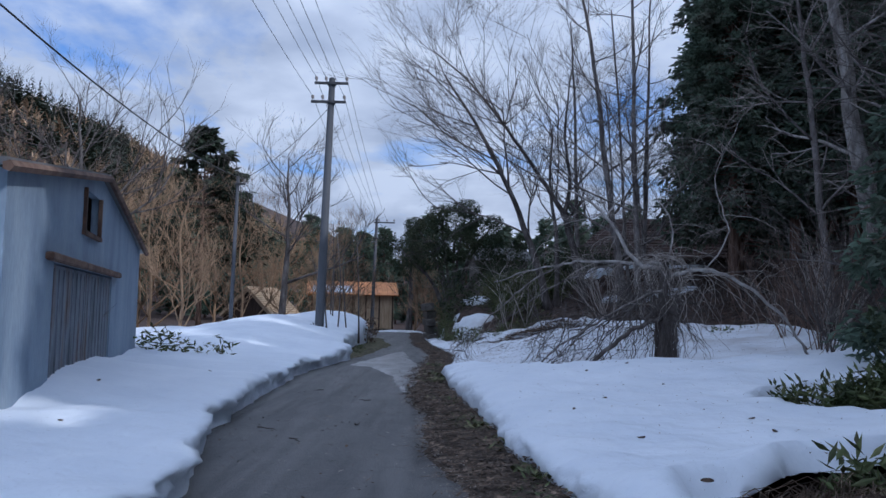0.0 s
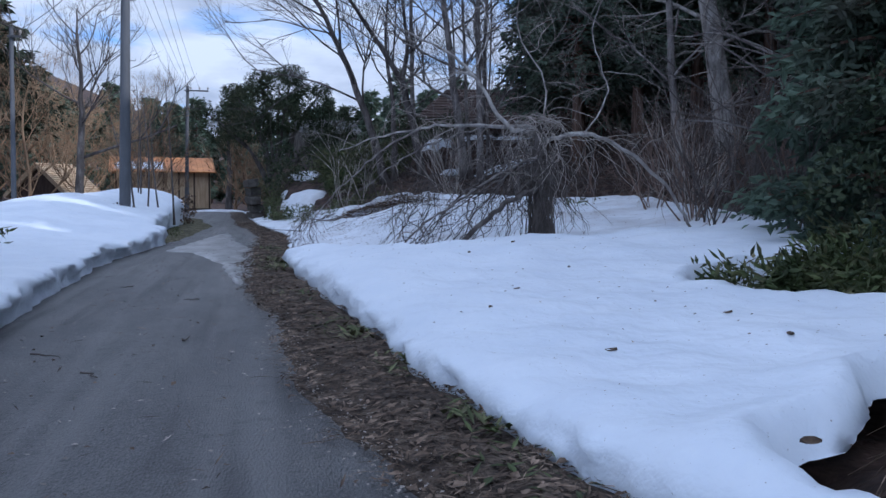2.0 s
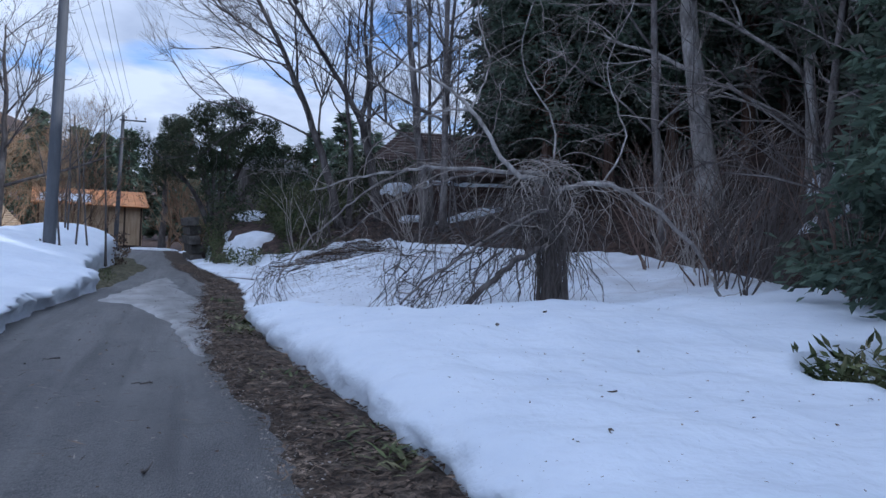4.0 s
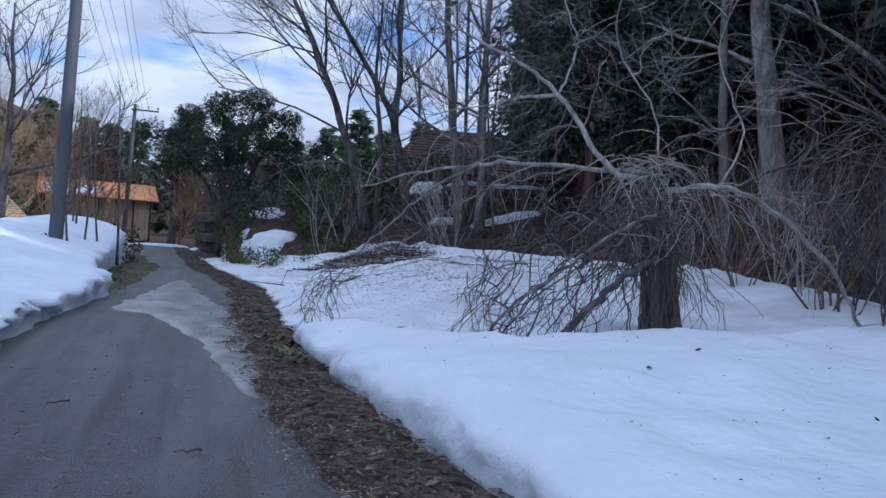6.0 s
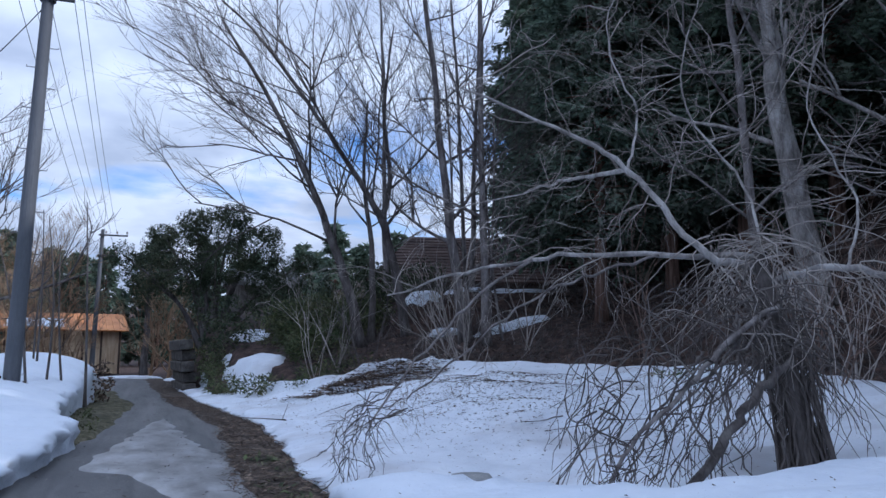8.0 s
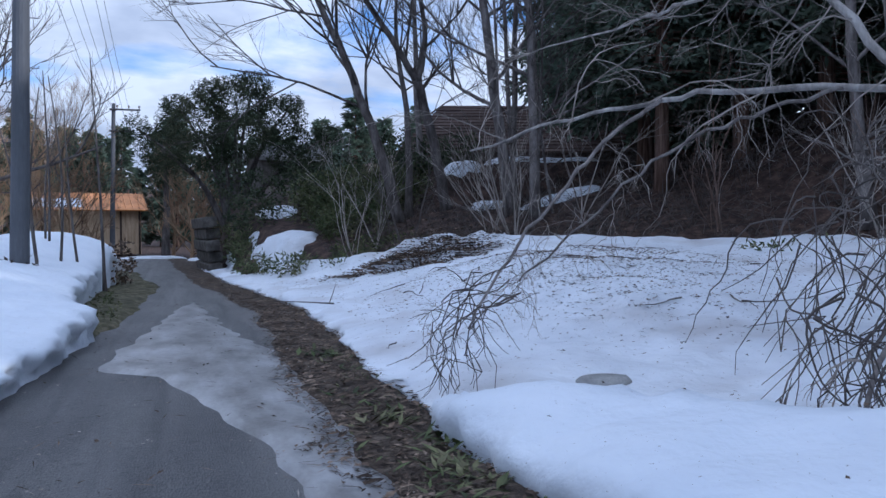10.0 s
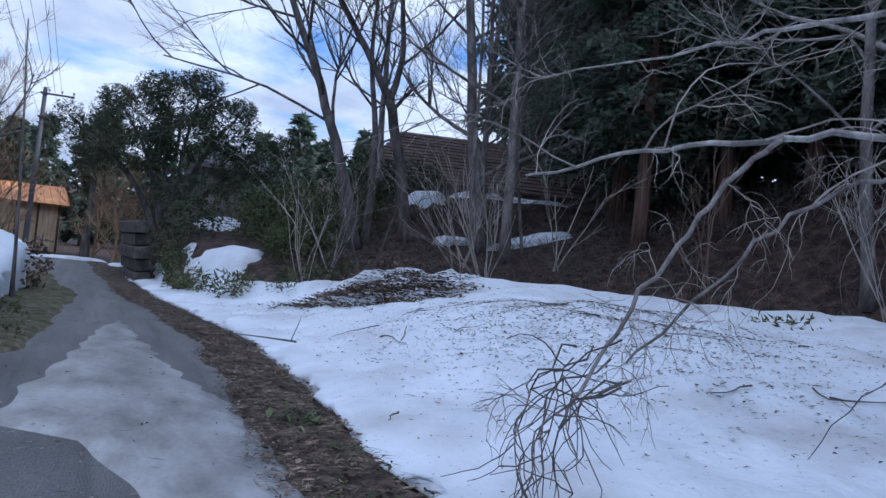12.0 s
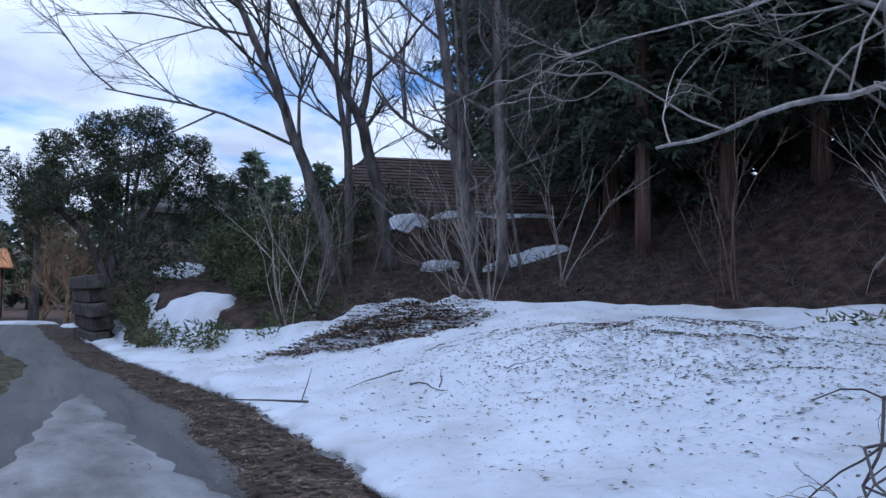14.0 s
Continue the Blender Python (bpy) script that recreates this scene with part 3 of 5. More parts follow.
    for c, s in (((0.02, wl_, (wb + wt) / 2), (0.06, 0.06, wt - wb)), ((0.02, wr_, (wb + wt) / 2), (0.06, 0.06, wt - wb)), ((0.02, (wl_ + wr_) / 2, wb), (0.08, wr_ - wl_ + 0.12, 0.06))):
        g.box(c, s)
    part("hatch_frame", g, RUST, root)
    return root


shed()
# snow lying on the shed's roof
g = Geo()
for j in range(15):
    for i in range(25):
        u, v = i / 24, j / 14
        edge = min(u, 1 - u, v, 1 - v)
        g.v.append((-6.3 + 4.2 * u, -5.0 + 3.6 * v, 0.17 * float(sstep(0, 0.16, edge)) + 0.03 * wave(u * 4, v * 4, 1.2) * (edge > 0)))
for j in range(14):
    for i in range(24):
        k = j * 25 + i
        g.f.append((k, k + 1, k + 26, k + 25))
ob = tagged(part("roof_snow", g, SNOW, None, "", True), "slab of snow left on the shed roof", "snow")
ob.matrix_world = pose(-7.1, 18.9, 3.50, 0, 0, math.degrees(math.atan2(0.26, 1))) @ pose(0, 0, 0.1, -7.0, 0, 0)


def barn():
    """Barn with an orange metal roof at the end of the lane."""
    root = thing("barn", (-8.1, 72, 0.05), "tan boarded barn with a bright orange metal roof", "barn", rz=8)
    W, D, H, A = 7.0, 6.0, 3.0, 4.0
    g = Geo()
    g.box((0, -D / 2 + 0.08, H / 2), (W, 0.06, H))
    front = part("front_wall", g, BOARD_TAN, root)
    for i in range(22):
        g = Geo()
        g.box((-W / 2 + (i + 0.5) * W / 22, -D / 2, H / 2), (W / 22 - 0.02, 0.08 + 0.02 * (i % 2), H), bevel=0.006)
        part("board", g, BOARD_TAN, front)
    g = Geo()
    g.poly([V(W / 2, -D / 2, 0), V(W / 2, D / 2, 0), V(W / 2, D / 2, H), V(W / 2, 0, A - 0.1), V(W / 2, -D / 2, H)], 0.1)
    part("gable_wall", g, BOARD_TAN, root)
    g = Geo()
    g.poly([V(-W / 2, D / 2, 0), V(-W / 2, -D / 2, 0), V(-W / 2, -D / 2, H), V(-W / 2, 0, A - 0.1), V(-W / 2, D / 2, H)], 0.1)
    part("gable_wall", g, BOARD_TAN, root)
    g = Geo()
    g.box((0, D / 2, H / 2), (W - 0.2, 0.1, H))
    part("back_wall", g, BOARD_TAN, root)
    for i in range(7):
        g = Geo()
        g.box((-W / 2 + 0.1 + i * (W - 0.2) / 6, -D / 2 - 0.09, H / 2), (0.12, 0.09, H), bevel=0.01)
        part("post", g, WOOD_DARK, root)
    for s in (-1, 1):
        g = Geo()
        e, r = V(0, s * (D / 2 + 0.5), H - 0.15), V(0, 0, A + 0.05)
        pts = [V(-W / 2 - 0.4, e.y, e.z), V(W / 2 + 0.4, e.y, e.z), V(W / 2 + 0.4, 0, r.z), V(-W / 2 - 0.4, 0, r.z)]
        g.poly(pts if s < 0 else pts[::-1], 0.08)
        roof = part("roof", g, ROOF_ORANGE, root)
        for i in range(19):
            g = Geo()
            x = -W / 2 - 0.35 + i * (W + 0.7) / 18
            g.tube([V(x, e.y, e.z + 0.03), V(x, 0, r.z + 0.03)], [0.025, 0.025], 4)
            part("seam", g, ROOF_ORANGE, roof)
    return root


barn()
g = Geo()
for j in range(9):
    for i in range(17):
        u, v = i / 16, j / 8
        edge = min(u, 1 - u, v, 1 - v) + 0.03 * wave(u * 9, v * 9, 1)
        g.v.append((-3.7 + 4.0 * u, -3.3 + 2.2 * v, 0.13 * float(sstep(0, 0.12, edge)) - 0.01))
for j in range(8):
    for i in range(16):
        k = j * 17 + i
        g.f.append((k, k + 1, k + 18, k + 17))
ob = tagged(part("roof_snow", g, SNOW, None, "", True), "ragged snow on the barn roof", "snow")
ob.matrix_world = pose(-8.1, 72, 0.05, 0, 0, 8) @ pose(0, 0, 3.0 + 0.95, math.degrees(math.atan2(1.15, 3.5)), 0, 0)


def hut(name, at, rz, W, D, H, A, wall, roofm, label, over=0.5, windows=0, hip=0.0):
    root = thing(name, at, label, "house", rz=rz)
    for s in (-1, 1):
        g = Geo()
        g.box((0, s * D / 2, H / 2), (W, 0.15, H))
        part("wall", g, wall, root)
        g = Geo()
        pts = [V(s * W / 2, -s * D / 2, 0), V(s * W / 2, s * D / 2, 0), V(s * W / 2, s * D / 2, H), V(s * W / 2, 0, A - 0.12 if not hip else H + 0.02), V(s * W / 2, -s * D / 2, H)]
        g.poly(pts, 0.13)
        part("gable_wall", g, wall, root)
        g = Geo()
        k = over * (A - H) / (D / 2)
        pts = [V(-W / 2 - over, s * (D / 2 + over), H - k + 0.1), V(W / 2 + over, s * (D / 2 + over), H - k + 0.1), V(W / 2 + over * 0.6 - hip, 0, A + 0.1), V(-W / 2 - over * 0.6 + hip, 0, A + 0.1)]
        g.poly(pts if s < 0 else pts[::-1], 0.22)
        roof = part("roof", g, roofm, root)
        for i in range(15):
            g = Geo()
            t0, t1 = i / 15, (i + 1) / 15
            y0, z0 = s * (D / 2 + over) * (1 - t0), (H - k + 0.12) + (A - H + k) * t0
            y1, z1 = s * (D / 2 + over) * (1 - t1), (H - k + 0.12) + (A - H + k) * t1
            e0, e1 = W / 2 + over - hip * t0, W / 2 + over - hip * t1
            q = [V(-e0, y0, z0 + 0.05), V(e0, y0, z0 + 0.05), V(e1 - 0.05, y1, z1 + 0.01), V(-e1 + 0.05, y1, z1 + 0.01)]
            g.poly(q if s < 0 else q[::-1], 0.05)
            part("roof_course", g, roofm, roof)
    for s in (-1, 1) if hip else ():
        g = Geo()
        k = over * (A - H) / (D / 2)
        pts = [V(s * (W / 2 + over), -s * (D / 2 + over), H - k + 0.1), V(s * (W / 2 + over), s * (D / 2 + over), H - k + 0.1), V(s * (W / 2 + over * 0.6 - hip), 0, A + 0.1)]
        g.poly(pts, 0.2)
        part("hip_roof", g, roofm, root)
    for i in range(windows):
        g = Geo()
        x = -W / 2 + (i + 0.5) * W / windows
        # solid box; the darkness indoors is painted on it
        g.box((x, -D / 2 - 0.03, H * 0.55), (W / windows * 0.6, 0.12, H * 0.45))
        w = part("window", g, INTERIOR_SHADE, root)
        g = Geo()
        for c, s in (((x, -D / 2 - 0.1, H * 0.55 - H * 0.24), (W / windows * 0.68, 0.06, 0.08)), ((x, -D / 2 - 0.1, H * 0.55 + H * 0.24), (W / windows * 0.68, 0.06, 0.08)), ((x, -D / 2 - 0.1, H * 0.55), (0.06, 0.05, H * 0.46))):
            g.box(c, s)
        part("window_frame", g, WOOD_DARK, w)
    return root


hut("farmhouse", (15.6, 51.5, 3.1), -14, 12.0, 8.0, 2.4, 4.6, WOOD_DARK, THATCH, "old dark timber farmhouse with a weathered brown roof", 1.2, 4, 2.4)
hut("outbuilding", (4.0, 60.5, 3.9), 10, 3.6, 3.2, 1.7, 2.4, STONE, CONCRETE, "small grey outbuilding with a pale roof", 0.3, 0)
hut("hut", (-13.4, 60, -0.2), 62, 2.8, 4.4, 1.4, 3.2, WOOD_DARK, BOARD_TAN, "low hut with a steep tan roof beyond the snow", 0.3, 0)

# concrete retaining wall end beside the lane
g = Geo()
for i in range(5):
    for j in range(6):
        g.box((0.1 * (i % 2), -2.4 + j * 0.8 + 0.4 * (i % 2), 0.2 + i * 0.42), (0.5, 0.77, 0.39), bevel=0.03)
w = part("retaining_wall", g, STONE)
w.matrix_world = pose(-0.72, 46.0, -0.05, 0, -6, 4)
tagged(w, "mossy grey block retaining wall beside the lane", "wall", "", "structure")

# ---- poles and wires ----


def crossarm(parent, z, x0, x1, knobs, y=-0.14):
    g = Geo()
    g.box(((x0 + x1) / 2, y, z), (x1 - x0, 0.09, 0.09), bevel=0.01)
    arm = part("crossarm", g, STEEL, parent)
    for x in knobs:
        g = Geo()
        g.tube([V(x, y, z + 0.04), V(x, y, z + 0.12), V(x, y, z + 0.13), V(x, y, z + 0.22), V(x, y, z + 0.25)], [0.018, 0.018, 0.055, 0.06, 0.025], 8)
        part("insulator", g, PORCELAIN, arm)
    return arm


def utility_pole(at, top, r0, r1, lean, label, arms, steps=True):
    root = thing("utility_pole", (at[0], at[1], 0), label, "utility pole")
    g = Geo()
    L = V(lean[0], lean[1], 1)
    g.tube([L * z for z in (-0.4, top * 0.3, top * 0.6, top * 0.9, top)], [r0, r0 + (r1 - r0) * 0.3, r0 + (r1 - r0) * 0.6, r0 + (r1 - r0) * 0.9, r1], 16)
    part("pole", g, POLE_DARK, root, smooth=False)
    g = Geo()
    g.tube([L * top, L * (top + 0.05)], [r1 * 1.1, r1 * 0.6], 12)
    part("cap", g, STEEL, root)
    for z, x0, x1, knobs in arms:
        a = crossarm(root, z, x0, x1, knobs)
        a.location = (lean[0] * z, lean[1] * z, 0)
        g = Geo()
        g.tube([V(lean[0] * z, lean[1] * z, z - 0.05), V(lean[0] * z, lean[1] * z, z + 0.05)], [r0 * 0.95, r0 * 0.95], 12)
        part("band", g, STEEL, root)
    if steps:
        for i in range(14):
            g = Geo()
            z = 2.2 + i * 0.45
            s = 1 if i % 2 else -1
            g.tube([V(lean[0] * z + s * r0 * 0.6, lean[1] * z, z), V(lean[0] * z + s * (r0 + 0.12), lean[1] * z, z), V(lean[0] * z + s * (r0 + 0.12), lean[1] * z, z + 0.04)], [0.01, 0.01, 0.01], 5)
            part("step_bolt", g, STEEL, root)
    return root


P1, P1T, LEAN1 = (-4.48, 29.5), 10.05, (0.020, 0.0)
utility_pole(P1, P1T, 0.175, 0.115, LEAN1, "tall dark weathered utility pole with two crossarms on a snow bank",
             [(9.85, -0.62, 0.62, (-0.56, -0.2, 0.56)), (9.15, -0.72, 0.55, (-0.66, -0.3, 0.5))])
P3, P3T = (-5.4, 62.0), 8.6
utility_pole(P3, P3T, 0.15, 0.10, (0.02, 0), "distant utility pole with crossarms before a barn", [(8.3, -0.2, 1.4, (0.2, 0.8, 1.35)), (7.1, -0.2, 0.9, (0.4, 0.85))], False)
utility_pole((-9.9, 38.0), 7.7, 0.10, 0.075, (0.012, 0), "slim dark service pole standing in the snow", [(7.35, -0.1, 0.4, (0.35,))], False)
utility_pole((-3.3, -16.0), 10.2, 0.175, 0.115, (0, 0), "tall weathered utility pole behind the walker", [(9.9, -0.62, 0.62, (-0.56, 0.56)), (9.2, -0.72, 0.55, (-0.66, 0.5))], False)
utility_pole((-7.0, 1.0), 7.6, 0.12, 0.08, (0, 0), "slim service pole beside the shed", [(7.0, -0.1, 0.4, (0.35,))], False)


def wire(a_, b_, sag, r, label):
    g = Geo()
    pts = []
    for i in range(25):
        t = i / 24
        p = a_.lerp(b_, t)
        p.z -= sag * 4 * t * (1 - t)
        pts.append(p)
    g.tube(pts, [r] * 25, 5)
    return tagged(part("overhead_wire", g, CABLE), label, "wire", "overhead wires")


WIRE = "thin black overhead wire strung between poles"
for x, z in ((-0.56, 10.05), (-0.2, 10.05), (0.56, 10.05), (-0.66, 9.35), (0.5, 9.35)):
    xp = P1[0] + LEAN1[0] * z + x
    wire(V(xp, 29.36, z), V(-3.3 + x, -16.1, z + 0.1), 0.7, 0.008, WIRE)
    wire(V(xp, 29.36, z), V(P3[0] + 0.5 + x * 0.8, 61.86, 8.5 if z > 9.5 else 7.3), 0.45, 0.008, WIRE)
wire(V(-9.5, 37.86, 7.58), V(-6.6, 0.86, 7.22), 0.9, 0.02, "thick black service cable above the shed")
wire(V(P1[0] + 0.18, 29.4, 9.0), V(-9.6, 37.9, 7.55), 0.3, 0.012, WIRE)

# ---- bare trees ----


def grow(limbs, twigs, p, d, length, r, depth, up, r_, droop=0.0, spread=0.75, kids=(3, 5), curl=0.16, thin=0.0045):
    """One bough with its forks; thick wood goes to limbs, thin to twigs."""
    n = 5 if r > 0.02 else (4 if curl < 0.2 else 7)
    pts = [p.copy()]
    dd = d.normalized()
    for i in range(n):
        dd = (dd + Vector((r_.uniform(-1, 1), r_.uniform(-1, 1), r_.uniform(-1, 1))) * curl + V(0, 0, up - droop * (i / n))).normalized()
        pts.append(pts[-1] + dd * (length / n))
    tgt = limbs if r > 0.022 else twigs
    tgt.tube(pts, taper(n + 1, r, r * (0.45 if depth else 0.3)), 7 if r > 0.06 else (5 if r > 0.022 else 3))
    if depth == 0:
        return
    for k in range(r_.randint(*kids)):
        t = r_.uniform(0.3, 1.0)
        i = min(int(t * n), n - 1)
        q = pts[i].lerp(pts[i + 1], t * n - i)
        side = Vector((r_.uniform(-1, 1), r_.uniform(-1, 1), r_.uniform(-0.5, 0.8)))
        side = (side - dd * side.dot(dd)).normalized()
        nd = (dd + side * r_.uniform(0.5, 1.2) * spread).normalized()
        grow(limbs, twigs, q, nd, length * r_.uniform(0.45, 0.72), max(r * r_.uniform(0.4, 0.6), thin), depth - 1, up, r_, droop, spread, kids, curl, thin)


def bare_tree(at, trunk_pts, r0, r1, seed, label, bark, twigm, boughs=9, first=0.3, blen=3.0, depth=3, up=0.05, name="bare_tree", droop=0.0, bias=(0, 0, 0), kids=(3, 5), group="", onto=None):
    r_ = random.Random(seed)
    root = onto or thing(name, at, label, "tree", group)
    shift = Vector(at) - root.matrix_world.translation if onto else V(0, 0, 0)
    line = smooth_line([Vector(p) for p in trunk_pts], 5)
    for i in range(2, len(line)):
        line[i] += Vector((r_.uniform(-1, 1), r_.uniform(-1, 1), 0)) * r0 * 0.22
    n = len(line)
    trunk = Geo()
    rad = taper(n, r0, r1)
    rad[0] *= 1.35
    rad[1] *= 1.08
    trunk.tube(line, rad, 10)
    part("limb" if onto else "trunk", trunk, bark, root, smooth=True).location = shift
    for b in range(boughs):
        limbs, twigs = Geo(), Geo()
        t = first + (1 - first) * (b + r_.random()) / boughs
        i = min(int(t * (n - 1)), n - 2)
        q = line[i].lerp(line[i + 1], t * (n - 1) - i)
        ang = b * 2.4 + r_.uniform(-0.5, 0.5)
        d = V(math.cos(ang), math.sin(ang), r_.uniform(0.35, 1.0)) + Vector(bias)
        grow(limbs, twigs, q, d, blen * (1.15 - 0.55 * t) * r_.uniform(0.75, 1.2), min(rad[i] * r_.uniform(0.32, 0.5), 0.085), depth, up, r_, droop, kids=kids)
        bough = part("bough" if limbs.v else "twig_spray", limbs if limbs.v else twigs, bark if limbs.v else twigm, root, smooth=True)
        bough.location = shift
        if not limbs.v:
            bough["kind"] = "stuff"
        if limbs.v and twigs.v:
            part("twig_spray", twigs, twigm, bough)["kind"] = "stuff"
    return root


GREY = "leafless grey-barked tree with fine bare branches"
SL = "leafless trees on the slope"
hz = lambda x, y: hill(x, y) - 0.15
# the wide leaning pair before the farmhouse
bare_tree((5.0, 38.6, hz(5.0, 38.6)), [(0, 0, 0), (-0.7, 0, 2.6), (-1.7, 0.2, 5.2), (-3.2, 0.4, 8.4), (-5.2, 0.3, 11.4)], 0.20, 0.04, 11, "leafless tree leaning out over the lane", BARK, TWIG, 14, 0.28, 6.0, 3, 0.03, bias=(-0.9, 0, 0), group=SL, kids=(4, 6))
bare_tree((5.4, 38.9, hz(5.4, 38.9)), [(0, 0, 0), (0.0, 0, 3.0), (-0.3, 0.2, 6.0), (-0.2, 0.4, 9.0)], 0.14, 0.03, 12, GREY, BARK, TWIG, 9, 0.4, 3.4, 3, 0.05, bias=(-0.3, 0, 0), group=SL)
forked = bare_tree((6.75, 39.0, hz(6.75, 39.0)), [(0, 0, 0), (-0.35, 0, 1.8), (-1.0, 0, 4.3)], 0.2, 0.15, 13, "leafless forked tree with a wide crown", BARK, TWIG, 2, 0.9, 2.0, 2, 0.05, group=SL)
bare_tree((5.75, 39.0, hz(6.75, 39.0) + 4.25), [(0, 0, 0), (-0.9, 0, 1.4), (-2.4, 0.2, 3.6), (-4.4, 0.3, 6.2), (-6.5, 0.2, 8.0)], 0.13, 0.025, 14, "", BARK, TWIG, 13, 0.12, 5.0, 3, 0.04, bias=(-0.9, 0, 0.2), kids=(4, 6), onto=forked)
bare_tree((5.75, 39.0, hz(6.75, 39.0) + 4.25), [(0, 0, 0), (0.25, 0, 1.6), (0.0, 0, 4.2), (0.4, 0.3, 7.5)], 0.12, 0.025, 15, "", BARK, TWIG, 9, 0.2, 3.6, 3, 0.05, onto=forked)
for (x, y, h, r, s, lx) in ((8.3, 37.0, 17, 0.20, 21, -2.5), (8.55, 37.3, 14, 0.09, 22, -0.9), (8.62, 36.0, 18, 0.16, 23, -0.4), (9.3, 36.2, 9, 0.045, 24, -1.2), (9.1, 36.8, 8, 0.04, 27, 0.2), (7.9, 36.6, 10, 0.05, 28, -0.6), (10.2, 41.5, 15, 0.13, 25, 0.4), (7.3, 44, 14, 0.14, 26, -0.5)):
    bare_tree((x, y, hz(x, y)), [(0, 0, 0), (lx * 0.3, 0.1, h * 0.3), (lx * 0.6, 0, h * 0.65), (lx, 0.2, h)], r, 0.035, s, "tall straight leafless tree on the wooded slope", BARK_MID, TWIG, 14, 0.16, 3.0, 3, 0.05, group=SL, kids=(3, 4))
# pale trunks at the wood's edge
for (x, y, h, r, s, lx) in ((15.6, 28.6, 17, 0.42, 31, -3.0), (13.6, 28.2, 14, 0.17, 32, -1.5), (17.8, 26.5, 14, 0.22, 33, -1.2), (14.6, 22.5, 12, 0.16, 35, 0.6), (11.8, 17.5, 10, 0.12, 37, 0.5), (9.6, 14.4, 8, 0.08, 38, -0.3)):
    bare_tree((x, y, hz(x, y)), [(0, 0, 0), (lx * 0.3, 0.1, h * 0.3), (lx * 0.62, 0, h * 0.65), (lx, 0.2, h)], r, 0.04, s, "pale grey leafless trunk at the edge of the wood" if r > 0.2 else "slim grey-brown leafless trunk at the edge of the wood", BARK_PALE if r > 0.2 else BARK_MID, TWIG_PALE if r > 0.13 else TWIG, 13, 0.18, 3.6, 3, 0.02, group="pale trunks", kids=(3, 4), droop=0.08)
# trees to the left, beyond the shed
bare_tree((-8.9, 45, 0), [(0, 0, 0), (0.1, 0, 3.2), (0.2, 0, 6.5), (0.0, 0.2, 10)], 0.24, 0.03, 41, GREY, BARK, TWIG, 12, 0.3, 4.2, 3, 0.08, group="leafless trees by the fields")
bare_tree((-16.4, 36, 0), [(0, 0, 0), (0.1, 0, 3.2), (0.1, 0, 6.5), (-0.3, 0.2, 11)], 0.26, 0.03, 42, GREY, BARK, TWIG, 13, 0.35, 4.8, 3, 0.06, group="leafless trees by the fields")
bare_tree((-21, 33, 0), [(0, 0, 0), (0.1, 0, 3.2), (0.1, 0, 6.5), (-0.3, 0.2, 10)], 0.22, 0.03, 43, GREY, BARK, TWIG, 12, 0.35, 4.4, 3, 0.06, group="leafless trees by the fields")
for i in range(9):
    x, y = -4.1 + rng.uniform(-0.9, 1.0), 31.5 + rng.uniform(-1, 4)
    h = rng.uniform(2.4, 5.0)
    bare_tree((x, y, 0.3), [(0, 0, 0), (rng.uniform(-0.2, 0.2), 0, h * 0.5), (rng.uniform(-0.3, 0.3), 0, h)], 0.035, 0.01, 50 + i, "thin leafless sapling on the snow bank", BARK, TWIG, 6, 0.35, 0.8, 1, 0.2, "sapling", group="saplings by the pole")

# brown thickets of leafless brush in the sun
for i in range(15):
    x, y, h = [(-17, 47, 8.5), (-14.2, 44, 7.5), (-12.2, 49, 7), (-19.5, 52, 9), (-15.5, 55, 9), (-23, 50, 9), (-11.4, 58, 6.5), (-8.6, 60, 6), (-26, 46, 9), (-20, 42, 6), (-6.4, 52, 6.5), (-14.5, 65, 9), (-2.2, 64, 6.0), (-1.2, 60, 4.5), (-10, 67, 7)][i]
    bare_tree((x, y, -0.1), [(0, 0, 0), (0.1, 0, h * 0.3), (-0.2, 0.1, h * 0.7), (0.2, 0, h)], 0.11, 0.02, 70 + i, "leafless brown brushwood tree in sunlight", TWIG_BROWN, TWIG_BROWN, 22, 0.05, h * 0.36, 3, 0.12, "brush_tree", group="sunlit brush", kids=(4, 5))

# shrubs with several stems
def shrub(at, stems, h, seed, label, m, tm, lean=(0, 0), depth=2, name="shrub"):
    r_ = random.Random(seed)
    root = thing(name, at, label, "shrub", "leafless shrubs")
    for k in range(stems):
        s, t = Geo(), Geo()
        d = V(r_.uniform(-0.6, 0.6) + lean[0], r_.uniform(-0.6, 0.6) + lean[1], 1.0)
        grow(s, t, V(r_.uniform(-0.12, 0.12), r_.uniform(-0.12, 0.12), -0.1), d, h * r_.uniform(0.7, 1.1), r_.uniform(0.014, 0.027), depth, 0.03, r_, 0.0, 0.6, (2, 4))
        s.v, s.f = s.v + t.v, s.f + [tuple(i + len(s.v) for i in f) for f in t.f]
        part("stem", s, tm, root)
    return root


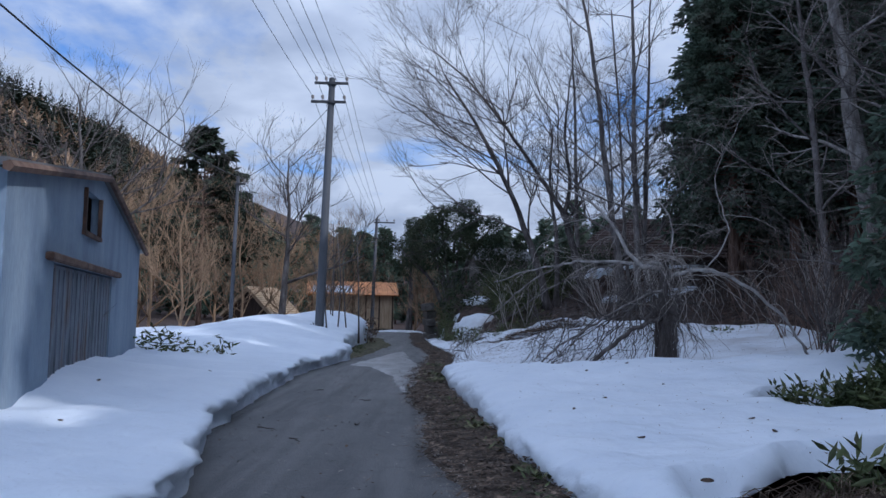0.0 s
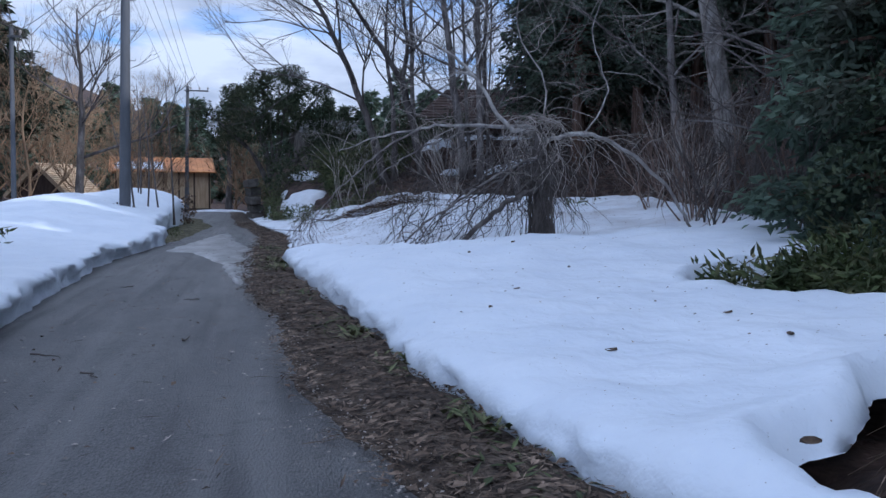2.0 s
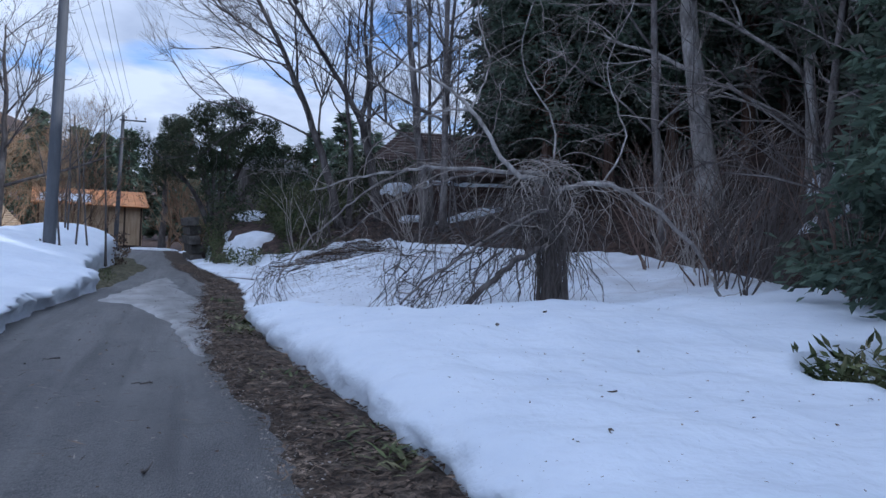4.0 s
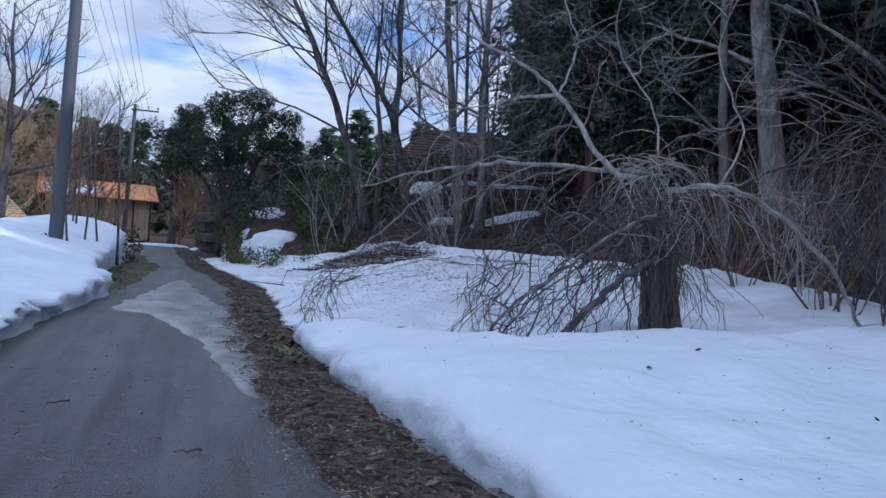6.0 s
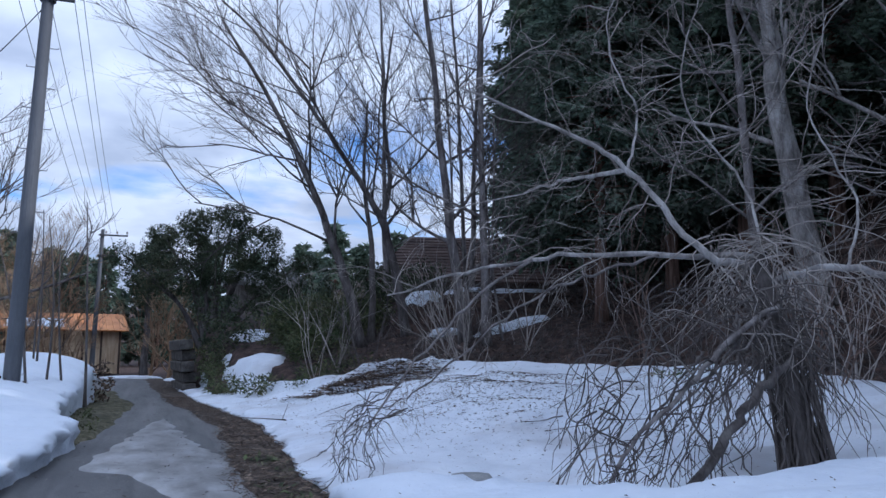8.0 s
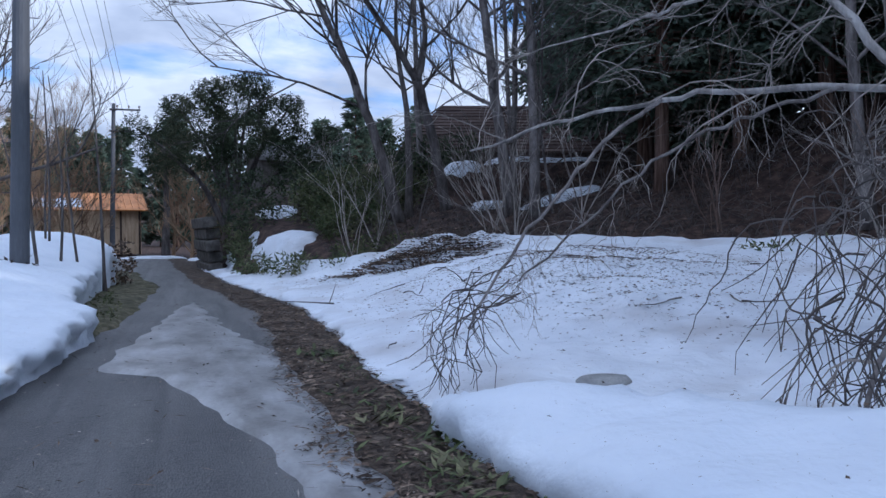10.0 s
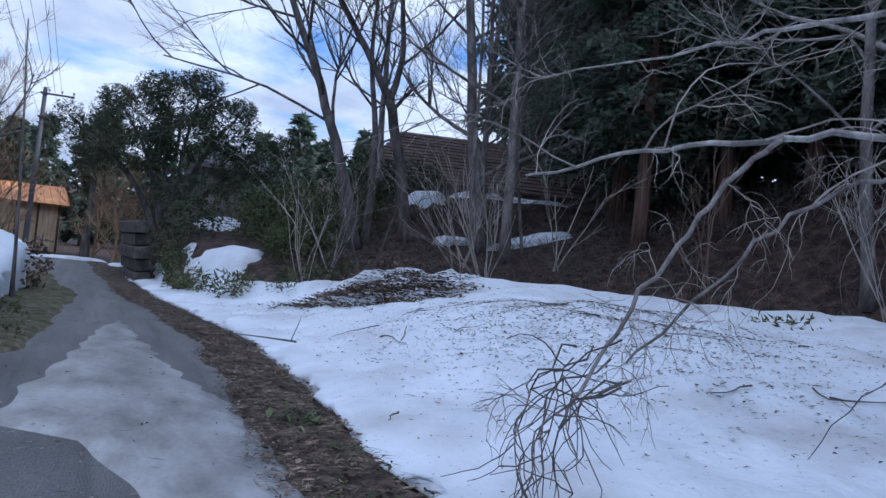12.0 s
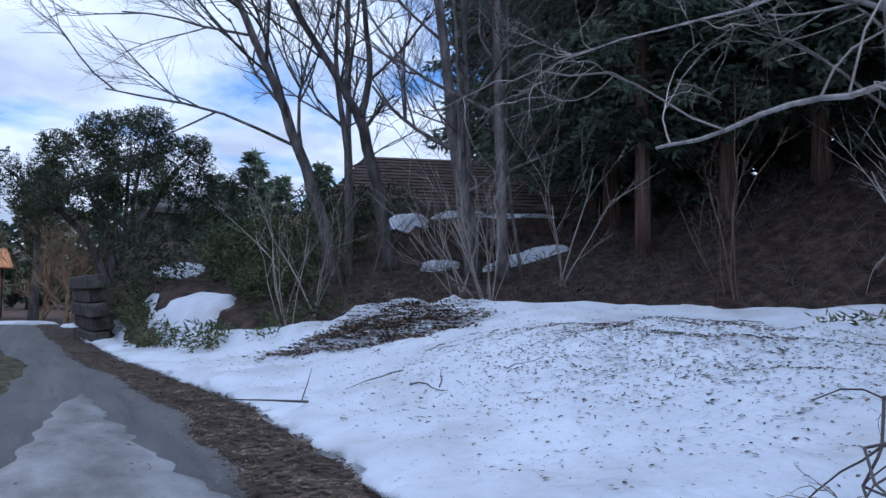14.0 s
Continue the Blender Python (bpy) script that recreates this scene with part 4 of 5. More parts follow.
for i, (x, y, h, k) in enumerate(((2.9, 35.6, 2.5, 6), (3.6, 36.2, 2.4, 5), (4.3, 35.4, 2.2, 4), (7.0, 33.8, 2.6, 9), (6.7, 34.8, 2.2, 5), (9.4, 34.5, 3, 4), (11.5, 31, 3, 5), (13, 27, 3.2, 6), (12.4, 21.5, 2.8, 7), (11, 23, 2.6, 6), (10.4, 17.4, 2.4, 7), (9.5, 20.4, 2.0, 6), (9.2, 16, 2.3, 8), (12.8, 18.5, 3.0, 8), (8.6, 18.4, 1.6, 6), (10.2, 14.6, 2.4, 7), (8.0, 14.6, 1.8, 5), (8.2, 17.2, 1.8, 8), (8.8, 19.0, 2.2, 9), (9.8, 18.6, 2.4, 9), (10.6, 19.8, 2.6, 9), (9.2, 21.8, 2.4, 8), (11.6, 20.6, 2.8, 9), (10.0, 16.2, 2.2, 8), (11.2, 24.6, 2.6, 8))):
    shrub((x, y, max(hill(x, y), snow_right(x, y) if x < snow_limit(y) else 0)), k, h, 100 + i, "leafless many-stemmed shrub growing out of old snow", TWIG_PALE, TWIG_PALE if i in (0, 1, 3, 4) or (i % 2 and i < 17) else (TWIG if i % 3 else TWIG_RUSSET), (-0.35 if i in (3, 4) else 0, 0))
for i, (x, y, h, k) in enumerate(((-8.6, 20.6, 1.2, 5), (-6.2, 14.0, 1.4, 3))):
    shrub((x, y, 0.35), k, h, 140 + i, "small leafless shrub poking out of the snow", TWIG, TWIG)

# ---- the fallen, vine-hung tree by the lane ----
root = thing("vine_tree", (4.75, 17.5, 0), "broken dead tree draped in tangled bare vines", "tree")
g = Geo()
g.tube(smooth_line([V(0, 0, 0.1), V(0.05, 0.2, 0.9), V(0.15, 0.6, 1.8), V(0.3, 1.0, 2.75)], 5), taper(16, 0.14, 0.08), 10)
part("trunk", g, BARK, root, smooth=True)


def limb(name, pts, r0, r1, m=BARK_PALE, sides=7, rough=0.03):
    g = Geo()
    line = smooth_line([V(*p) for p in pts], 6)
    for i in range(1, len(line) - 1):
        line[i] += rv(rough)
    g.tube(line, taper(len(line), r0, r1), sides)
    part(name, g, m, root, smooth=True)
    return line


L1 = limb("limb", [(0.25, 1.0, 2.55), (-0.38, 1.3, 2.85), (-0.84, 2.0, 3.9), (-1.5, 2.7, 4.55), (-2.6, 3.4, 5.2)], 0.055, 0.014)
L2 = limb("limb", [(0.25, 1.0, 2.7), (-0.85, 2.1, 2.84), (-1.7, 3.0, 2.82), (-2.6, 3.6, 2.62), (-3.4, 4.1, 2.35)], 0.042, 0.010)
L3 = limb("limb", [(0.3, 0.9, 2.4), (1.0, 0.4, 2.58), (1.8, 0.1, 2.2), (2.55, -0.2, 1.45), (3.0, -0.3, 0.65)], 0.046, 0.026)
L4 = limb("limb", [(0.1, 0.5, 2.1), (-0.7, 0.2, 1.8), (-1.5, -0.2, 1.35), (-2.3, -0.5, 0.85), (-2.85, -0.7, 0.4)], 0.036, 0.014, BARK_MID)
L5 = limb("limb", [(0.0, 0.25, 1.5), (-0.66, -0.1, 1.25), (-1.2, -0.3, 0.85), (-1.9, -0.55, 0.35)], 0.05, 0.045, BARK)
L6 = limb("limb", [(-1.7, 3.0, 2.82), (-2.5, 2.6, 2.4), (-3.2, 2.3, 1.8), (-3.88, 2.0, 1.15), (-4.2, 1.92, 0.68)], 0.024, 0.009, BARK_MID)
L7 = limb("limb", [(0.3, 1.0, 2.65), (0.6, 1.6, 3.7), (0.2, 2.3, 5.1), (0.7, 2.5, 6.7)], 0.022, 0.007)
L8 = limb("limb", [(-0.84, 2.0, 3.9), (-0.3, 2.6, 4.9), (-0.4, 3.2, 6.1), (0.1, 3.4, 7.6)], 0.020, 0.007)
L9 = limb("limb", [(1.0, 0.4, 2.55), (1.7, 0.9, 3.5), (1.6, 1.5, 4.8), (2.4, 1.9, 6.4)], 0.020, 0.007)
L10 = limb("limb", [(-0.84, 2.0, 3.88), (-0.6, 4.0, 4.2), (-0.3, 5.9, 4.4), (-1.0, 8.4, 4.4)], 0.034, 0.008)
L11 = limb("limb", [(-0.5, 1.75, 2.78), (-1.3, 2.1, 2.55), (-2.1, 2.3, 2.2), (-3.0, 2.2, 1.55), (-3.7, 2.05, 1.05)], 0.022, 0.008, BARK_MID)
for src, count, length, drop, seed in ((L1, 14, 1.3, 0.12, 1), (L2, 9, 1.2, 0.2, 2), (L3, 12, 1.0, 0.22, 3), (L4, 5, 0.7, 0.3, 4), (L6, 9, 0.5, 0.3, 5), (L10, 14, 0.9, 0.1, 9), (L11, 12, 0.5, 0.3, 10), (L7, 14, 1.4, 0.10, 6), (L8, 14, 1.4, 0.06, 7), (L9, 14, 1.5, 0.12, 8)):
    r_ = random.Random(seed)
    t_ = Geo()
    for k in range(count):
        q = src[r_.randint(len(src) // 4, len(src) - 1)]
        d = Vector((r_.uniform(-1, 1), r_.uniform(-1, 1), r_.uniform(-0.3, 0.7)))
        k_ = 0.4 if src in (L6, L11) else 1.0
        grow(t_, t_, q, d, length * r_.uniform(0.6, 1.3), k_ * r_.uniform(0.006, 0.013), 2, 0.0, r_, drop, 0.8, (2, 4), 0.36, 0.003)
    part("branch_spray", t_, TWIG_PALE, root)["kind"] = "stuff"
# hanging vines
r_ = random.Random(5)
for bunch, (cx, cy, cz, sx, n) in enumerate(((0.25, 1.0, 2.75, 0.6, 90), (-0.4, 0.7, 2.1, 0.8, 75), (0.1, 0.5, 1.6, 0.35, 80), (-1.5, 0.2, 1.5, 0.8, 18), (0.9, 0.5, 2.3, 0.6, 30))):
    t_ = Geo()
    for k in range(n):
        p = V(cx + r_.gauss(0, sx * 0.5), cy + r_.gauss(0, sx * 0.5), cz + r_.uniform(-0.2, 0.25))
        pts = [p]
        d = V(r_.uniform(-1, 1), r_.uniform(-1, 1), r_.uniform(-0.2, 0.6)).normalized() * 0.7
        steps = r_.randint(6, 12)
        for s in range(steps):
            d = (d + V(r_.uniform(-0.7, 0.7), r_.uniform(-0.7, 0.7), -0.25)).normalized()
            q = pts[-1] + d * 0.17
            if q.z < 0.42 + 0.06 * cx:
                break
            pts.append(q)
        if len(pts) > 3:
            t_.tube(pts, taper(len(pts), r_.uniform(0.005, 0.011), 0.003), 4)
    part("vine_tangle", t_, TWIG_PALE if bunch in (0, 4) else TWIG, root)["kind"] = "stuff"
# strands climbing the trunk
t_ = Geo()
for k in range(110):
    a0, rr = r_.uniform(0, 6.28), r_.uniform(0.09, 0.32)
    top_ = r_.uniform(1.2, 2.6)
    pts = []
    for s in range(10):
        z = 0.15 + (top_ - 0.15) * s / 9
        a0 += r_.uniform(-0.35, 0.35)
        w_ = rr * (0.75 + 0.25 * abs(s - 4.5) / 4.5)
        pts.append(V(0.11 * z + w_ * math.cos(a0), 0.36 * z - 0.05 + w_ * math.sin(a0), z))
    t_.tube(pts, taper(10, r_.uniform(0.008, 0.02), 0.006), 4)
part("vine_tangle", t_, TWIG, root)["kind"] = "stuff"
# the spray of long shoots that hangs over the lane's edge
t_ = Geo()
for k in range(9):
    p = V(-3.85, 2.05, 1.05) + rv(0.16, r_)
    e_ = V(-4.4 + r_.uniform(-0.15, 0.4), 1.8 + r_.uniform(-0.25, 0.25), r_.uniform(0.12, 0.35))
    pts = [p]
    for j in range(1, 10):
        q = p.lerp(e_, j / 9) + V(-0.22, 0, 0.16) * math.sin(math.pi * j / 9) + rv(0.055, r_)
        pts.append(q)
    t_.tube(pts, taper(10, r_.uniform(0.005, 0.009), 0.003), 5)
    for s in range(5):
        q = pts[r_.randint(2, 9)]
        d = V(r_.uniform(-1, 0.8), r_.uniform(-0.8, 0.8), r_.uniform(-1.0, 0.3)).normalized()
        line = [q]
        for j in range(6):
            d = (d + rv(0.45, r_) + V(0, 0, -0.10)).normalized()
            nq = line[-1] + d * r_.uniform(0.05, 0.11)
            if nq.z < 0.14:
                break
            line.append(nq)
        if len(line) > 2:
            t_.tube(line, taper(len(line), 0.005, 0.002), 4)
part("twig_spray", t_, TWIG, root)["kind"] = "stuff"
# twigs bent to the snow on the lane's side
for bunch, (cx, cy, n) in enumerate(((-2.6, -0.55, 17), (-1.6, -0.3, 10))):
    t_ = Geo()
    for k in range(n):
        a0 = V(cx + r_.uniform(-0.3, 0.9), cy + r_.uniform(-0.2, 0.6), r_.uniform(0.9, 1.8))
        b0 = V(cx + r_.gauss(-0.15, 0.35), cy + r_.gauss(-0.05, 0.25), 0.30 + 0.05 * r_.random())
        line = smooth_line([a0] + [a0.lerp(b0, k / 5) + rv(0.16, r_) for k in range(1, 5)] + [b0], 3)
        t_.tube(line, taper(len(line), r_.uniform(0.004, 0.011), 0.003), 4)
        for s in range(3):
            q = line[r_.randint(3, 13)]
            t_.tube([q, q + rv(0.15, r_) + V(0, 0, -0.1), q + rv(0.3, r_) + V(-0.05, -0.05, -0.2)], [0.006, 0.005, 0.003], 3)
    part("twig_spray", t_, TWIG, root)["kind"] = "stuff"

# dark bent stems reaching from the limbs to the snow
for k in range(11):
    a0 = V(*r_.choice(((-0.5, 0.3, 1.9), (-1.2, 0.0, 1.55), (-1.8, -0.3, 1.2), (-0.2, 0.4, 2.0)))) + rv(0.15, r_)
    b0 = V(-2.6 + 1.9 * k / 10 + r_.uniform(-0.2, 0.2), -0.6 + r_.uniform(-0.2, 0.5), 0.28)
    limb("stem", [tuple(a0), tuple(a0.lerp(b0, 0.3) + V(r_.uniform(-0.35, 0.1), r_.uniform(-0.2, 0.2), 0.12)), tuple(a0.lerp(b0, 0.7) + V(r_.uniform(-0.35, 0.2), 0, 0.05)), tuple(b0)], r_.uniform(0.012, 0.02), 0.007, BARK, 5, 0.035)

# ---- conifers ----


def cedar(h, crown0, radius, seed, boughs, blades, size, mat, name="cedar_tree", label="tall dense dark green cedar", sag=0.35):
    r_ = random.Random(seed)
    root = thing(name, (0, 0, 0), label, "tree", "cedars" if name == "cedar_tree" else "")
    g = Geo()
    g.tube([V(0, 0, -0.3), V(0, 0, h * 0.05), V(0, 0, h * 0.5), V(0, 0, h * 0.97)], [0.30 * h / 18, 0.24 * h / 18, 0.16 * h / 18, 0.02], 9)
    part("trunk", g, BARK_CEDAR, root, smooth=True)
    crown, stems = Geo(), Geo()
    for b in range(boughs):
        t = ((b + r_.random()) / boughs) ** 0.85
        z = crown0 + (h - crown0) * t
        reach = radius * (1 - t) ** 0.7 * r_.uniform(0.65, 1.1) * min(1.0, 0.55 + t * 4) + 0.25
        ang = r_.uniform(0, 2 * math.pi)
        out = V(math.cos(ang), math.sin(ang), 0)
        pts = [V(0, 0, z) + out * (reach * k / 5) + V(0, 0, -sag * reach * (k / 5) ** 1.4 + 0.18 * reach * (k / 5)) for k in range(6)]
        stems.tube(pts, taper(6, 0.045, 0.008), 3)
        for k in range(blades):
            s = r_.uniform(0.40, 1.0)
            i = min(int(s * 5), 4)
            p = pts[i].lerp(pts[i + 1], s * 5 - i) + Vector((r_.gauss(0, 0.16), r_.gauss(0, 0.16), r_.gauss(-0.08, 0.16))) * (reach * 0.32)
            d = (out * r_.uniform(0.2, 1.0) + Vector((r_.uniform(-1, 1), r_.uniform(-1, 1), r_.uniform(-1.0, 0.35)))).normalized() * size * r_.uniform(0.6, 1.3)
            ac = d.cross(Vector((r_.uniform(-1, 1), r_.uniform(-1, 1), r_.uniform(-1, 1))))
            ac = ac.normalized() * size * r_.uniform(0.12, 0.24)
            crown.blade(p, d, ac)
    part("bough_frame", stems, BARK_CEDAR, root)["kind"] = "stuff"
    part("crown", crown, mat, root)
    return root


protos = [cedar(19, 2.6, 3.6, 201, 260, 62, 0.62, CEDAR), cedar(22, 3.0, 3.9, 202, 280, 62, 0.66, CEDAR), cedar(16, 0.6, 3.3, 203, 260, 62, 0.58, CEDAR)]
front = cedar(17, 1.1, 3.5, 205, 330, 130, 0.34, CEDAR)
fine = cedar(10, 0.3, 2.7, 204, 230, 210, 0.23, CEDAR, label="young dense dark green cedar with boughs to the ground")
# cedars with y under 6 are out of view, added to keep the lane shaded
spots = [(19.8, 49, 1), (19.6, 46, 0),  (19.6, 36.0, 1), (22.5, 33.5, 1), (17.6, 21.4, 0), (20.6, 20.2, 1), (16.6, 16.8, 2), (19.4, 15.0, 0), (14.8, 12.8, 1), (18.0, 10.8, 1), (13.4, 9.0, 0),
         (12.8, 4.4, 1), (16.2, 5.4, 2), (13.6, -0.4, 0), (17, -1.5, 1), (13.5, -5.5, 1), (17.5, -8, 0), (14.2, -11.5, 2), (20.5, 52, 1), (24.5, 44, 1), (25.5, 38, 0), (24.5, 24, 0), (24, 15, 1), (22.5, 8, 0), (21.5, 0.5, 1), (21, -6, 0), (27.5, 30, 1), (28.5, 20, 1),
         (21.5, 17.8, 2), (24.4, 27.2, 2), (23.2, 36.8, 2), (20.8, 40.2, 2), (21.2, 45.5, 2), (25.5, 33.4, 2), (26, 21, 2), (23.5, 11.5, 2), (24, 49, 2), (28, 42, 2), (29, 26, 2), (27, 54, 1), (19.6, 33.0, 2), (18.6, 38.6, 2)]
for i, (x, y, k) in enumerate(spots):
    s = rng.uniform(0.9, 1.12)
    m = pose(x, y, hill(x, y) - 0.1, 0, 0, rng.uniform(0, 360))
    t = copy_thing(protos[k], m)
    t.scale = (s, s, s * rng.uniform(0.95, 1.08))
front.matrix_world = pose(21.2, 56.5, hill(21.2, 56.5) - 0.1)
front.scale = (1.5, 1.5, 1.6)
for x, y, s in ((14.0, 38.5, 1.25), (17.5, 41.5, 1.05), (16.8, 33.0, 1.1), (20.6, 31.5, 1.0), (17.9, 44.6, 1.2)):
    t = copy_thing(front, pose(x, y, hill(x, y) - 0.1, 0, 0, 130 * s))
    t.scale = (s, s, s)
edge_cedar = cedar(17, 3.0, 3.3, 206, 320, 130, 0.30, CEDAR, label="dark green cedar with a bare reddish trunk on the slope")
edge_cedar.matrix_world = pose(12.6, 35.3, hill(12.6, 35.3) - 0.1)
for x, y, s in ((15.0, 34.6, 1.05), (18.4, 30.6, 1.1)):
    t = copy_thing(edge_cedar, pose(x, y, hill(x, y) - 0.1, 0, 0, 100 * s))
    t.scale = (s, s, s)
fine.matrix_world = pose(9.0, 12.9, hill(9.0, 12.9) - 0.1)
for x, y, s in ((10.6, 9.4, 1.25), (12.2, 14.6, 1.4)):
    t = copy_thing(fine, pose(x, y, hill(x, y) - 0.1, 0, 0, 70 * s))
    t.scale = (s, s, s)
# the prototypes themselves stand in the wood too
for p, (x, y) in zip(protos, ((26.5, 12), (27, 5), (30, 36))):
    p.matrix_world = pose(x, y, hill(x, y) - 0.1)

# the broad fir beyond the shed
fir = cedar(13.2, 4.0, 4.6, 210, 110, 80, 0.5, SPRUCE, "fir_tree", "dark broad-tiered fir above brown brush", 0.1)
fir.matrix_world = pose(-15.6, 52, -0.1)
# slender conifers behind the lane's end
far = cedar(11, 1.0, 1.9, 211, 90, 30, 0.6, CEDAR, "young_cedar_tree", "dark slender cedar in the distance", 0.3)
far.matrix_world = pose(-6.8, 92, 0)
far["group"] = "distant cedars"
for i in range(46):
    x = -40 + i * 1.55 + rng.uniform(-1, 1)
    y = 98 + rng.uniform(-9, 14) + (abs(x + 5) * 0.15)
    t = copy_thing(far, pose(x, y, far_rise(x, y) - 0.3, 0, 0, rng.uniform(0, 360)))
    s = rng.uniform(0.75, 1.25)
    t.scale = (s * 1.15, s * 1.15, s)

# ---- the wooded hill to the left ----
r_ = random.Random(77)
brown, dark = Geo(), Geo()
for i in range(5200):
    y = r_.uniform(70, 330)
    x = -30 - r_.random() ** 0.8 * 260
    z = far_rise(x, y)
    if z < 0.8:
        continue
    if wave(x, y, 0.022, 5) > 0.12:
        h, w, tgt, n = r_.uniform(8, 14), r_.uniform(1.6, 2.6), dark, 26
        for k in range(n):
            t = k / n
            a = r_.uniform(0, 6.28)
            p = V(x, y, z + h * (0.1 + 0.88 * t))
            d = V(math.cos(a), math.sin(a), -0.35) * w * (1.05 - t)
            tgt.blade(p, d, V(-d.y, d.x, 0.3) * 0.42)
    else:
        h = r_.uniform(5, 10)
        for k in range(15):
            a, b = r_.uniform(0, 6.28), r_.uniform(0.3, 1.0)
            p = V(x, y, z + h * r_.uniform(0.0, 0.5))
            d = V(math.cos(a) * 0.55, math.sin(a) * 0.55, b) * h * 0.42
            brown.blade(p, d, V(-d.y, d.x, 0.1).normalized() * h * 0.035)
tagged(part("far_brushwood", brown, TWIG_BROWN), "brown leafless woodland covering the far hillside", "woodland", "", "stuff")
tagged(part("far_conifers", dark, SPRUCE), "dark conifers scattered over the far hillside", "woodland", "", "stuff")

# ---- evergreen trees by the lane's bend ----


def leafy(name, at, lumps, leaves, size, seed, label, mat, trunk, slim=0.27):
    """A crown of many leaf sprays gathered in uneven lumps on limbs."""
    r_ = random.Random(seed)
    root = thing(name, at, label, "tree" if trunk else "shrub")
    crown = Geo()
    wood = Geo()
    for (cx, cy, cz, rx, rz_) in lumps:
        c = V(cx, cy, cz)
        if trunk:
            wood.tube(smooth_line([V(0.1 * cx, 0.1 * cy, 0.5), V(cx * 0.4, cy * 0.4, cz * 0.6), c], 4), taper(9, 0.12, 0.03), 6)
        for s in range(int(leaves * rx * rx)):
            u = Vector((r_.gauss(0, 1), r_.gauss(0, 1), r_.gauss(0, 1))).normalized()
            rad = r_.uniform(0.35, 1.0) ** 0.6
            p0 = c + Vector((u.x * rx * rad, u.y * rx * rad, u.z * rz_ * rad))
            for k in range(7):
                d = (u * 0.6 + Vector((r_.uniform(-1, 1), r_.uniform(-1, 1), r_.uniform(-0.9, 0.7)))).normalized() * size * r_.uniform(0.6, 1.3)
                ac = d.cross(Vector((r_.uniform(-1, 1), r_.uniform(-1, 1), r_.uniform(-1, 1)))).normalized() * size * slim
                crown.blade(p0 + rv(size * 0.9, r_), d, ac)
    if trunk:
        wood.tube([V(0, 0, -0.3), V(0, 0, 1.2), V(0.15, 0, 3.0)], [0.3, 0.22, 0.15], 9)
        part("trunk", wood, BARK, root, smooth=True)
    part("crown", crown, mat, root)
    return root


leafy("evergreen_tree", (0.5, 50, 1.0), [(-1.5, 0, 5.2, 1.5, 1.2), (0.2, 0.3, 6.2, 1.7, 1.2), (1.9, 0, 5.4, 1.4, 1.1), (-3.0, 0, 4.0, 1.1, 1.1), (0.4, -0.8, 4.6, 1.5, 1.0), (3.4, 0.2, 4.2, 1.1, 1.0), (-1.2, -0.6, 3.9, 1.2, 0.9), (2.4, -0.6, 3.6, 1.0, 0.8), (0.9, 0.4, 7.0, 0.9, 0.6), (-0.9, 0.2, 6.6, 0.8, 0.6), (-2.3, 0.1, 5.9, 0.7, 0.5), (2.6, 0.2, 6.2, 0.6, 0.45), (4.3, 0.1, 4.9, 0.6, 0.45), (-4.0, 0.1, 4.9, 0.6, 0.6)], 520, 0.085, 301, "broad dark evergreen tree with an uneven domed crown", EVERGREEN, True)
leafy("evergreen_tree", (-2.6, 62.8, -0.1), [(0, 0, 6.6, 1.1, 1.4), (0.3, 0, 5.2, 1.2, 1.1), (0.2, 0, 8.0, 0.8, 0.9)], 330, 0.09, 302, "narrow dark evergreen at the bend of the lane", EVERGREEN, True)
leafy("brown_bush", (0.1, 51.5, 0.0), [(0, 0, 1.3, 1.2, 1.3), (0.6, -0.3, 2.4, 1.0, 0.9), (-0.4, 0.2, 2.6, 0.8, 0.8)], 60, 0.16, 303, "brown winter bush hanging over the lane's edge", TWIG_BROWN, False, 0.15)
